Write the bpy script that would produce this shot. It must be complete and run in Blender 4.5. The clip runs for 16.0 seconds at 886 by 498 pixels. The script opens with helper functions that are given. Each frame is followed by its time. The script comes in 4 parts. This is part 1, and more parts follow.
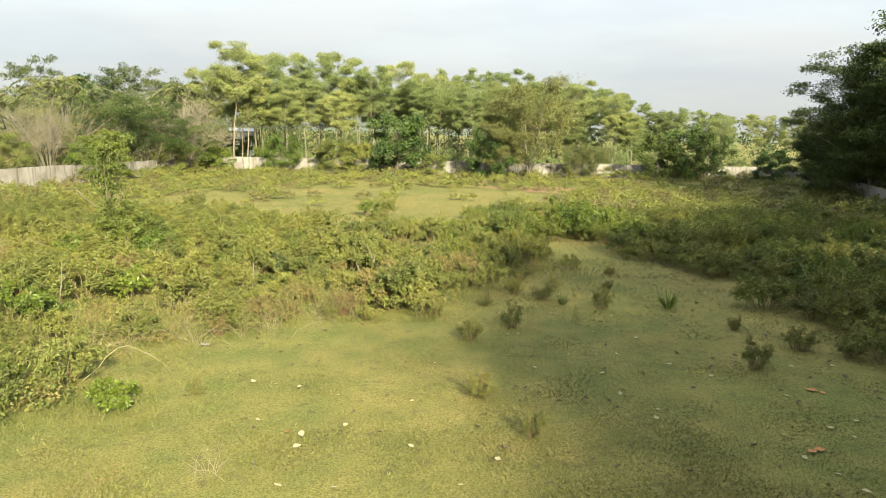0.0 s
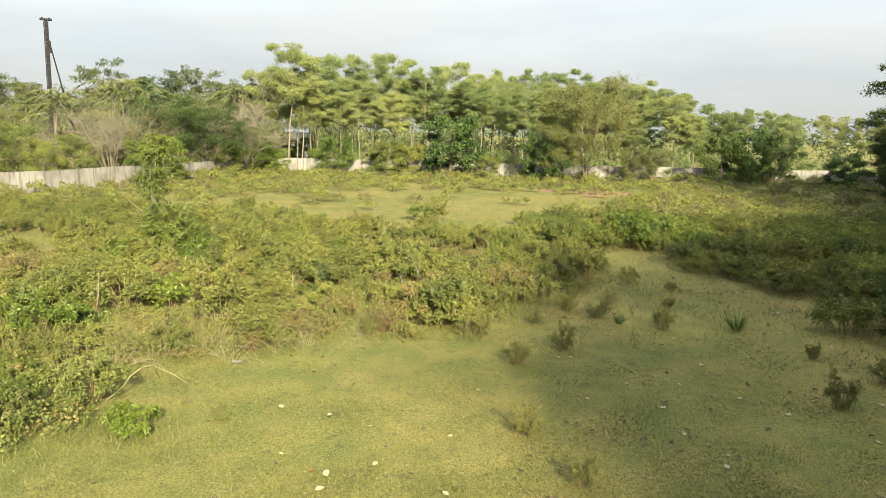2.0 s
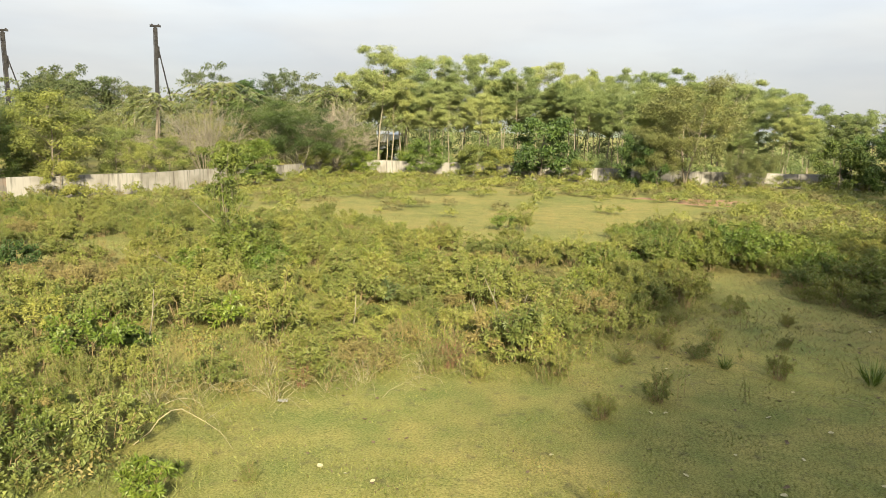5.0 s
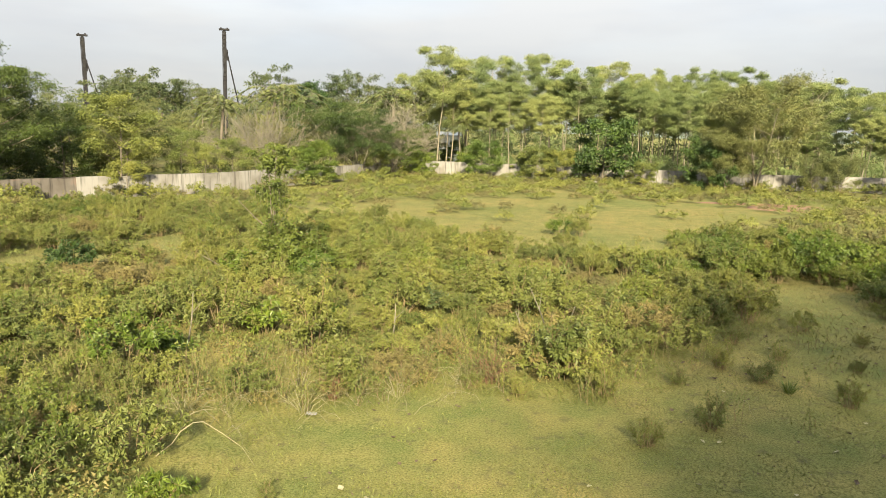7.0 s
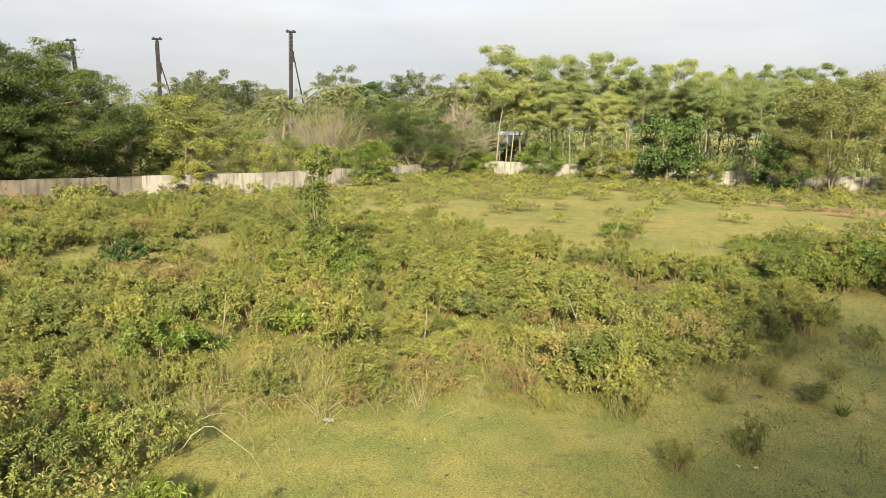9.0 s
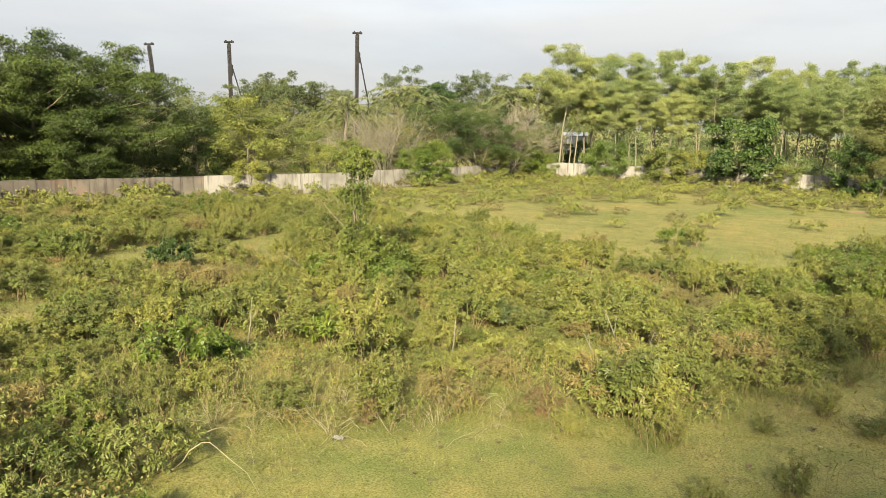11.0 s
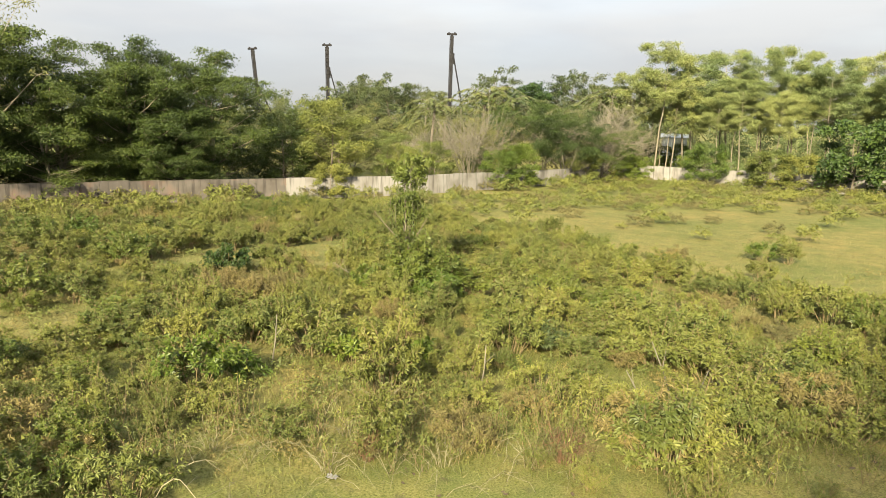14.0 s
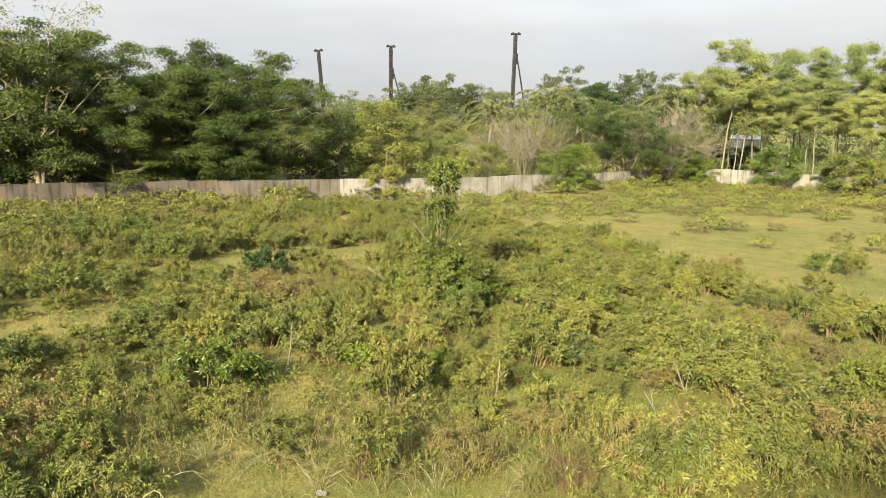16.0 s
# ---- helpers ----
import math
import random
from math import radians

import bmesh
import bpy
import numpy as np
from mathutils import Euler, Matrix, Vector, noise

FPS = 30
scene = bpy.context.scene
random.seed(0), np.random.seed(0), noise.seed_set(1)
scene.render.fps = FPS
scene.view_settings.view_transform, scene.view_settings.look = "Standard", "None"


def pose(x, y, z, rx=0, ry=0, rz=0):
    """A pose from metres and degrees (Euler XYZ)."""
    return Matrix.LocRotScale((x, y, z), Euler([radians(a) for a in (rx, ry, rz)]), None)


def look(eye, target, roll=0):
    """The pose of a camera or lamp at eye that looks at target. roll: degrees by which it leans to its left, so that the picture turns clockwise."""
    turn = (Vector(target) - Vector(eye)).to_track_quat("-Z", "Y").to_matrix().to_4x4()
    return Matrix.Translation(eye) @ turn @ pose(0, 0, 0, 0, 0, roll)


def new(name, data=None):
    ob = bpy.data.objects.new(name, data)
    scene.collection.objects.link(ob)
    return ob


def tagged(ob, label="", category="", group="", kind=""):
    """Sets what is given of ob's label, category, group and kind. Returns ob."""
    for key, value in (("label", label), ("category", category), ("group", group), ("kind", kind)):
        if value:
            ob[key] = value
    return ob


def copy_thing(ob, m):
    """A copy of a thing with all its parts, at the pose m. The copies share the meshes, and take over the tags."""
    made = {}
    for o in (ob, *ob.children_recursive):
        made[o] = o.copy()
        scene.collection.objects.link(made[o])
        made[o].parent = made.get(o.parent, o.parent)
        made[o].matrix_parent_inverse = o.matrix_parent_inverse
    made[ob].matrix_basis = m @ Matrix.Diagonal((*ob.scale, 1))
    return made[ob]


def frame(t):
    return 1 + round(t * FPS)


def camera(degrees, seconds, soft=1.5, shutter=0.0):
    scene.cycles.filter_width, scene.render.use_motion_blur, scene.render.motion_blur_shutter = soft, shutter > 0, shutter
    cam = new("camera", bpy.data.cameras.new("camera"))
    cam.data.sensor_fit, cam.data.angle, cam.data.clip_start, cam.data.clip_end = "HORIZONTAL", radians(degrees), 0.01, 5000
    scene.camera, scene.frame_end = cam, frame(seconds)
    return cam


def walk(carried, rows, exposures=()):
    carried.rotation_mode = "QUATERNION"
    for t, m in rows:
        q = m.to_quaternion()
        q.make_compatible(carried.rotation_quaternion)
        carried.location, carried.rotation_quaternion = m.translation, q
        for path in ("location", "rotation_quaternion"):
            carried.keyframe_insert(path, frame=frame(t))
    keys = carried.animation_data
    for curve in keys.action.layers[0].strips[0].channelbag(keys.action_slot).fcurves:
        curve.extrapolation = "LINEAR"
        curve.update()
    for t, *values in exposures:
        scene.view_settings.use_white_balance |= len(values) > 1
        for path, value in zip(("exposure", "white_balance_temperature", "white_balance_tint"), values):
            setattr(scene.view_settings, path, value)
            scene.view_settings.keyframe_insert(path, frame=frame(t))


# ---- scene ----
cam = camera(64.74, 16.0, 0.5)
PATH = [
    (0.0, pose(-0.000, -0.000, 5.998, 80.768, -0.995, 0.000)),
    (0.5, pose(0.069, 0.378, 6.047, 80.762, -1.030, 1.070)),
    (1.0, pose(0.143, 0.748, 6.088, 80.760, -1.069, 2.231)),
    (1.5, pose(0.190, 1.106, 6.114, 80.741, -1.084, 3.323)),
    (2.0, pose(0.206, 1.504, 6.170, 80.728, -1.067, 4.492)),
    (2.5, pose(0.227, 1.951, 6.212, 80.702, -1.064, 5.598)),
    (3.0, pose(0.262, 2.431, 6.264, 80.688, -1.091, 6.768)),
    (3.5, pose(0.294, 2.915, 6.307, 80.685, -1.133, 7.892)),
    (4.0, pose(0.324, 3.391, 6.383, 80.667, -1.138, 9.302)),
    (6.5, pose(0.632, 4.929, 6.592, 80.565, -1.259, 15.879)),
    (7.0, pose(0.761, 5.159, 6.600, 80.554, -1.232, 17.174)),
    (7.5, pose(0.937, 5.377, 6.616, 80.509, -1.230, 18.490)),
    (8.0, pose(1.106, 5.583, 6.630, 80.480, -1.223, 19.779)),
    (8.5, pose(1.290, 5.791, 6.643, 80.449, -1.189, 21.050)),
    (9.0, pose(1.485, 6.021, 6.661, 80.414, -1.168, 22.482)),
    (11.5, pose(2.190, 7.787, 6.822, 80.277, -1.213, 29.448)),
    (12.0, pose(2.300, 8.217, 6.872, 80.243, -1.252, 30.894)),
    (12.5, pose(2.435, 8.607, 6.913, 80.217, -1.260, 32.226)),
    (13.0, pose(2.570, 8.986, 6.978, 80.188, -1.227, 33.585)),
    (13.5, pose(2.707, 9.343, 7.013, 80.176, -1.201, 34.832)),
    (14.0, pose(2.845, 9.733, 7.062, 80.151, -1.181, 36.146)),
    (14.5, pose(2.984, 10.125, 7.104, 80.131, -1.170, 37.428)),
    (15.0, pose(3.151, 10.484, 7.135, 80.120, -1.196, 38.821)),
    (15.5, pose(3.331, 10.806, 7.184, 80.086, -1.220, 40.182)),
    (16.0, pose(3.520, 11.099, 7.223, 80.050, -1.238, 41.623)),
]
walk(cam, PATH, [(0.0, 2.42, 6560, 6), (4.0, 2.35, 6610, 8), (8.0, 2.32, 6650, 10), (16.0, 2.31, 6650, 10)])

# ---- light: low hazy sun from behind, bright thin overcast ----
SUN_EL, SUN_AZ = 26.0, 160.0          # degrees; azimuth clockwise from +y
world = bpy.data.worlds.new("world")
scene.world = world
world.use_nodes = True
wn, wl = world.node_tree.nodes, world.node_tree.links
wn.clear()
w_out, w_bg = wn.new("ShaderNodeOutputWorld"), wn.new("ShaderNodeBackground")
w_sky = wn.new("ShaderNodeTexSky")
w_sky.sky_type, w_sky.sun_disc = "NISHITA", False
w_sky.sun_elevation, w_sky.sun_rotation = radians(SUN_EL), radians(SUN_AZ)
w_sky.air_density, w_sky.dust_density = 1.0, 3.0
w_co, w_map = wn.new("ShaderNodeTexCoord"), wn.new("ShaderNodeMapping")
w_map.inputs["Scale"].default_value = (1.0, 1.0, 4.5)
w_noise, w_ramp, w_mix = wn.new("ShaderNodeTexNoise"), wn.new("ShaderNodeValToRGB"), wn.new("ShaderNodeMixRGB")
w_noise.inputs["Scale"].default_value, w_noise.inputs["Detail"].default_value = 1.9, 6.0
w_ramp.color_ramp.elements[0].position, w_ramp.color_ramp.elements[0].color = 0.34, (0.9, 0.9, 0.9, 1)
w_ramp.color_ramp.elements[1].position, w_ramp.color_ramp.elements[1].color = 0.58, (0.98, 0.98, 0.98, 1)
w_bank, w_tone, w_gain = wn.new("ShaderNodeTexNoise"), wn.new("ShaderNodeValToRGB"), wn.new("ShaderNodeMixRGB")
w_bank.inputs["Scale"].default_value, w_bank.inputs["Detail"].default_value = 3.4, 6.0
w_tone.color_ramp.elements[0].position, w_tone.color_ramp.elements[0].color = 0.36, (0.86, 0.90, 0.95, 1)
w_tone.color_ramp.elements[1].position, w_tone.color_ramp.elements[1].color = 0.62, (0.97, 0.99, 1.0, 1)
w_gain.blend_type = "MULTIPLY"
w_gain.inputs["Fac"].default_value = 1.0
w_sep, w_up = wn.new("ShaderNodeSeparateXYZ"), wn.new("ShaderNodeMapRange")     # thin lit cloud, three times brighter overhead than at the horizon
w_up.inputs["To Min"].default_value, w_up.inputs["To Max"].default_value = 1.19, 4.7
wl.new(w_co.outputs["Generated"], w_sep.inputs["Vector"])
wl.new(w_sep.outputs["Z"], w_up.inputs["Value"])
wl.new(w_up.outputs["Result"], w_gain.inputs["Color2"])
wl.new(w_map.outputs["Vector"], w_bank.inputs["Vector"])
wl.new(w_bank.outputs["Fac"], w_tone.inputs["Fac"])
wl.new(w_tone.outputs["Color"], w_gain.inputs["Color1"])
wl.new(w_gain.outputs["Color"], w_mix.inputs["Color2"])
wl.new(w_co.outputs["Generated"], w_map.inputs["Vector"])
wl.new(w_map.outputs["Vector"], w_noise.inputs["Vector"])
wl.new(w_noise.outputs["Fac"], w_ramp.inputs["Fac"])
wl.new(w_ramp.outputs["Color"], w_mix.inputs["Fac"])
wl.new(w_sky.outputs["Color"], w_mix.inputs["Color1"])
wl.new(w_mix.outputs["Color"], w_bg.inputs["Color"])
w_bg.inputs["Strength"].default_value = 0.1
wl.new(w_bg.outputs["Background"], w_out.inputs["Surface"])

sun = new("sun", bpy.data.lights.new("sun", "SUN"))
sun.data.energy, sun.data.angle, sun.data.color = 4.1, radians(5.0), (1.0, 0.87, 0.60)
az, el = radians(SUN_AZ), radians(SUN_EL)
sun_way = Vector((math.sin(az) * math.cos(el), math.cos(az) * math.cos(el), math.sin(el)))
sun.matrix_world = look(sun_way * 200, (0, 0, 0))

# ---- materials ----
def shader(name):
    m = bpy.data.materials.new(name)
    m.use_nodes = True
    n, l = m.node_tree.nodes, m.node_tree.links
    return m, n, l, n["Principled BSDF"], n["Material Output"]


def noise_tex(n, l, scale, detail=4.0, vector=None):
    t = n.new("ShaderNodeTexNoise")
    t.inputs["Scale"].default_value, t.inputs["Detail"].default_value = scale, detail
    if vector is not None:
        l.new(vector, t.inputs["Vector"])
    return t


def ramp(n, l, fac, stops):
    r = n.new("ShaderNodeValToRGB")
    while len(r.color_ramp.elements) < len(stops):
        r.color_ramp.elements.new(0.5)
    for e, (p, c) in zip(r.color_ramp.elements, stops):
        e.position, e.color = p, (*c, 1)
    l.new(fac, r.inputs["Fac"])
    return r


def mixed(n, l, a, b, fac, blend="MIX"):
    m = n.new("ShaderNodeMixRGB")
    m.blend_type = blend
    for s, v in (("Color1", a), ("Color2", b), ("Fac", fac)):
        if isinstance(v, (int, float)):
            m.inputs[s].default_value = v
        elif isinstance(v, tuple):
            m.inputs[s].default_value = (*v, 1)
        else:
            l.new(v, m.inputs[s])
    return m.outputs["Color"]


def foliage(name, dark, mid, light, through_light=0.3, rough=0.5, patch=0.12):
    """Leaves: colour varies leaf by leaf, plant by plant and in broad patches."""
    m, n, l, b, out = shader(name)
    geo, inf = n.new("ShaderNodeNewGeometry"), n.new("ShaderNodeObjectInfo")
    dark, light = (tuple(0.75 * a + 0.25 * b for a, b in zip(c, mid)) for c in (dark, light))
    col = ramp(n, l, geo.outputs["Random Per Island"], [(0.0, dark), (0.5, mid), (1.0, light)]).outputs["Color"]
    broad = noise_tex(n, l, patch, 3.0, geo.outputs["Position"])
    tone = ramp(n, l, broad.outputs["Fac"], [(0.34, (0.62, 0.70, 0.60)), (0.66, (1.22, 1.18, 1.06))]).outputs["Color"]
    col = mixed(n, l, col, tone, 0.85, "MULTIPLY")
    each = ramp(n, l, inf.outputs["Random"], [(0.0, (0.68, 0.76, 0.74)), (1.0, (1.24, 1.14, 0.95))]).outputs["Color"]
    col = mixed(n, l, col, each, 0.8, "MULTIPLY")
    l.new(col, b.inputs["Base Color"])
    b.inputs["Roughness"].default_value = rough
    b.inputs["Specular IOR Level"].default_value = 0.3
    tr, mx = n.new("ShaderNodeBsdfTranslucent"), n.new("ShaderNodeMixShader")
    l.new(col, tr.inputs["Color"])
    mx.inputs["Fac"].default_value = 0.6 * through_light
    l.new(b.outputs["BSDF"], mx.inputs[1])
    l.new(tr.outputs["BSDF"], mx.inputs[2])
    l.new(mx.outputs["Shader"], out.inputs["Surface"])
    return m


def bark(name, a, b_col, scale=6.0):
    m, n, l, b, out = shader(name)
    co = n.new("ShaderNodeNewGeometry")
    t = noise_tex(n, l, scale, 6.0, co.outputs["Position"])
    big = noise_tex(n, l, scale * 0.15, 2.0, co.outputs["Position"])
    col = ramp(n, l, t.outputs["Fac"], [(0.3, a), (0.7, b_col)]).outputs["Color"]
    col = mixed(n, l, col, ramp(n, l, big.outputs["Fac"], [(0.3, (0.7, 0.7, 0.7)), (0.7, (1.15, 1.12, 1.05))]).outputs["Color"], 0.8, "MULTIPLY")
    l.new(col, b.inputs["Base Color"])
    b.inputs["Roughness"].default_value = 0.9
    bump = n.new("ShaderNodeBump")
    bump.inputs["Strength"].default_value, bump.inputs["Distance"].default_value = 0.5, 0.03
    l.new(t.outputs["Fac"], bump.inputs["Height"])
    l.new(bump.outputs["Normal"], b.inputs["Normal"])
    return m


def ground_material():
    m, n, l, b, out = shader("short_grass_ground")
    pos = n.new("ShaderNodeNewGeometry").outputs["Position"]
    fine, mid, broad = noise_tex(n, l, 22.0, 8.0, pos), noise_tex(n, l, 0.9, 6.0, pos), noise_tex(n, l, 0.11, 3.0, pos)
    col = ramp(n, l, fine.outputs["Fac"], [(0.30, (0.055, 0.058, 0.020)), (0.5, (0.115, 0.109, 0.043)), (0.72, (0.162, 0.151, 0.070))]).outputs["Color"]
    col = mixed(n, l, col, ramp(n, l, mid.outputs["Fac"], [(0.33, (0.75, 0.86, 0.7)), (0.66, (1.18, 1.1, 1.0))]).outputs["Color"], 0.9, "MULTIPLY")
    col = mixed(n, l, col, ramp(n, l, broad.outputs["Fac"], [(0.36, (0.80, 0.92, 0.76)), (0.62, (1.17, 1.08, 1.02))]).outputs["Color"], 0.9, "MULTIPLY")
    spots = noise_tex(n, l, 2.6, 6.0, pos)
    col = mixed(n, l, col, (0.050, 0.044, 0.024), ramp(n, l, spots.outputs["Fac"], [(0.58, (0, 0, 0)), (0.72, (0.65, 0.65, 0.65))]).outputs["Color"])
    l.new(col, b.inputs["Base Color"])
    b.inputs["Roughness"].default_value = 0.95
    b.inputs["Specular IOR Level"].default_value = 0.1
    bump = n.new("ShaderNodeBump")
    bump.inputs["Strength"].default_value, bump.inputs["Distance"].default_value = 0.5, 0.02
    tiny = noise_tex(n, l, 45.0, 4.0, pos)
    l.new(tiny.outputs["Fac"], bump.inputs["Height"])
    l.new(bump.outputs["Normal"], b.inputs["Normal"])
    return m


def concrete(name, light, dark, rust=0.0):
    """Old cement render with rain streaks running down and stained patches."""
    m, n, l, b, out = shader(name)
    geo, inf = n.new("ShaderNodeNewGeometry"), n.new("ShaderNodeObjectInfo")
    stretch = n.new("ShaderNodeMapping")
    stretch.inputs["Scale"].default_value = (2.2, 2.2, 0.22)
    l.new(geo.outputs["Position"], stretch.inputs["Vector"])
    streak = noise_tex(n, l, 1.6, 6.0, stretch.outputs["Vector"])
    blot = noise_tex(n, l, 0.55, 5.0, geo.outputs["Position"])
    grain = noise_tex(n, l, 30.0, 4.0, geo.outputs["Position"])
    col = ramp(n, l, streak.outputs["Fac"], [(0.32, dark), (0.50, light)]).outputs["Color"]
    col = mixed(n, l, col, ramp(n, l, blot.outputs["Fac"], [(0.34, (0.66, 0.63, 0.59)), (0.55, (1, 1, 1))]).outputs["Color"], 0.9, "MULTIPLY")
    if rust:
        col = mixed(n, l, col, (0.20, 0.085, 0.04), ramp(n, l, blot.outputs["Fac"], [(0.52, (0, 0, 0)), (0.7, (rust, rust, rust))]).outputs["Color"])
    col = mixed(n, l, col, ramp(n, l, inf.outputs["Random"], [(0, (0.9, 0.9, 0.89)), (1, (1.04, 1.04, 1.04))]).outputs["Color"], 0.9, "MULTIPLY")
    l.new(col, b.inputs["Base Color"])
    b.inputs["Roughness"].default_value = 0.92
    bump = n.new("ShaderNodeBump")
    bump.inputs["Strength"].default_value, bump.inputs["Distance"].default_value = 0.4, 0.01
    l.new(grain.outputs["Fac"], bump.inputs["Height"])
    l.new(bump.outputs["Normal"], b.inputs["Normal"])
    return m


def plain(name, a, b_col, scale=4.0, rough=0.7, metal=0.0, gloss=0.5):
    m, n, l, b, out = shader(name)
    t = noise_tex(n, l, scale, 5.0, n.new("ShaderNodeTexCoord").outputs["Object"])
    l.new(ramp(n, l, t.outputs["Fac"], [(0.3, a), (0.7, b_col)]).outputs["Color"], b.inputs["Base Color"])
    b.inputs["Roughness"].default_value, b.inputs["Metallic"].default_value = rough, metal
    b.inputs["Specular IOR Level"].default_value = gloss
    return m


M_GROUND = ground_material()
M_BLADE = foliage("grass_blades", (0.059, 0.065, 0.022), (0.104, 0.103, 0.041), (0.162, 0.154, 0.073), 0.3, 0.6, 0.25)
M_MEADOW = foliage("pale_meadow_blades", (0.088, 0.081, 0.036), (0.150, 0.134, 0.063), (0.208, 0.183, 0.093), 0.3, 0.6, 0.25)
M_SHRUB = foliage("shrub_leaves", (0.076, 0.089, 0.023), (0.115, 0.130, 0.033), (0.153, 0.167, 0.053), 0.34, 0.6, 0.5)
M_BROWNED = foliage("browned_shrub_leaves", (0.081, 0.071, 0.027), (0.121, 0.106, 0.043), (0.160, 0.140, 0.063), 0.32, 0.65, 0.4)
M_WEED = foliage("pale_weed_leaves", (0.070, 0.084, 0.020), (0.110, 0.122, 0.032), (0.159, 0.168, 0.051), 0.35, 0.55, 0.4)
M_FRESH = foliage("fresh_green_leaves", (0.039, 0.065, 0.009), (0.071, 0.107, 0.019), (0.110, 0.146, 0.030), 0.35, 0.45, 0.3)
M_BLUEGREEN = foliage("bluish_fern_leaves", (0.043, 0.062, 0.024), (0.065, 0.086, 0.035), (0.092, 0.111, 0.049), 0.3, 0.5, 0.3)
M_LUSH = foliage("lush_shrub_leaves", (0.049, 0.068, 0.014), (0.075, 0.099, 0.020), (0.104, 0.129, 0.029), 0.25, 0.5, 0.3)
M_TEAK = foliage("teak_leaves", (0.090, 0.121, 0.047), (0.146, 0.179, 0.070), (0.227, 0.251, 0.117), 0.35, 0.55, 0.06)
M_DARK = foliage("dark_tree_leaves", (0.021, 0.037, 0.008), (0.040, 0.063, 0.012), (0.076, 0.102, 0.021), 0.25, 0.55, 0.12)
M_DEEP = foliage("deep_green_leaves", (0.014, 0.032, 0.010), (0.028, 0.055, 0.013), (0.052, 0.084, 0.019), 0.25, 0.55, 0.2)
M_GREYGREEN = foliage("greyish_leaves", (0.057, 0.068, 0.026), (0.100, 0.112, 0.042), (0.152, 0.156, 0.070), 0.3, 0.55, 0.1)
M_SCRUB = foliage("scrub_leaves", (0.035, 0.046, 0.014), (0.065, 0.078, 0.024), (0.113, 0.119, 0.046), 0.3, 0.6, 0.07)
M_YELLOW = foliage("yellow_green_leaves", (0.060, 0.080, 0.020), (0.112, 0.133, 0.037), (0.172, 0.190, 0.065), 0.35, 0.5, 0.2)
M_FAR = foliage("distant_leaves", (0.032, 0.049, 0.019), (0.059, 0.076, 0.030), (0.097, 0.108, 0.049), 0.3, 0.6, 0.05)
M_PALM = foliage("palm_leaves", (0.038, 0.054, 0.016), (0.065, 0.081, 0.027), (0.108, 0.119, 0.049), 0.25, 0.4, 0.2)
M_BARK = bark("grey_bark", (0.065, 0.054, 0.041), (0.130, 0.113, 0.089))
M_PALEBARK = bark("pale_bark", (0.112, 0.099, 0.074), (0.198, 0.177, 0.134))
M_TWIG = bark("dry_twigs", (0.090, 0.081, 0.059), (0.158, 0.145, 0.111), 12)
M_PALESTEM = bark("pale_dry_stems", (0.124, 0.112, 0.063), (0.211, 0.192, 0.120), 12)
M_REDTWIG = bark("reddish_dry_stems", (0.081, 0.041, 0.022), (0.146, 0.081, 0.043), 14)
M_STEM = bark("shrub_stems", (0.105, 0.081, 0.041), (0.195, 0.146, 0.074), 14)
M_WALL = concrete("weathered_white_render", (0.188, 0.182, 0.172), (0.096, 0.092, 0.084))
# stains, plus a base colour lowered for the shade of overhanging trees
M_OLDWALL = concrete("stained_shaded_render", (0.079, 0.071, 0.063), (0.028, 0.025, 0.022), 0.3)
M_STEEL = plain("dark_painted_steel", (0.010, 0.010, 0.012), (0.022, 0.022, 0.024), 2.0, 0.8, 0.0, 0.12)
M_SOIL = plain("red_earth", (0.092, 0.049, 0.024), (0.146, 0.086, 0.046), 1.5, 0.95)
M_DEADLEAF = plain("pale_dead_leaf", (0.165, 0.151, 0.078), (0.230, 0.211, 0.124), 6.0, 0.7)
M_BROWNLEAF = plain("brown_dead_leaf", (0.032, 0.022, 0.011), (0.070, 0.046, 0.022), 6.0, 0.8)
M_ORANGELEAF = plain("orange_dead_leaf", (0.162, 0.065, 0.016), (0.248, 0.113, 0.027), 6.0, 0.7)
M_WHITE = plain("white_plastic", (0.109, 0.109, 0.109), (0.168, 0.168, 0.164), 3.0, 0.5)
M_HOUSE = plain("white_house_paint", (0.68, 0.69, 0.69), (0.80, 0.80, 0.79), 0.6, 0.85)
M_ROOF = plain("weathered_roof_sheet", (0.34, 0.36, 0.38), (0.46, 0.48, 0.50), 0.8, 0.6)
M_GLASS = plain("dark_window_glass", (0.03, 0.035, 0.04), (0.05, 0.055, 0.06), 1.0, 0.1)
M_HILL = plain("distant_wooded_hill", (0.054, 0.073, 0.062), (0.076, 0.095, 0.081), 0.02, 1.0)

# ---- mesh helpers ----
def smooth(a, b, x):
    t = min(1.0, max(0.0, (x - a) / (b - a)))
    return t * t * (3 - 2 * t)


def gz(x, y):
    """Height of the ground: nearly flat field, rising a little beyond the western wall."""
    near = 0.10 * noise.noise((x * 0.11, y * 0.11, 0.3)) + 0.04 * noise.noise((x * 0.5, y * 0.5, 2.0))
    d = -x - 62 + 0.12 * (y - 60)
    return near + 4.2 * smooth(0, 55, d) + 5.0 * smooth(60, 260, d)


def mesh(name, verts, faces, mat, shade=False):
    me = bpy.data.meshes.new(name)
    me.from_pydata(verts, [], faces)
    me.materials.append(mat)
    if shade:
        me.shade_smooth()
    me.update()
    return me


def child(name, me, parent, label=""):
    ob = new(name, me)
    ob.parent = parent
    return tagged(ob, label)


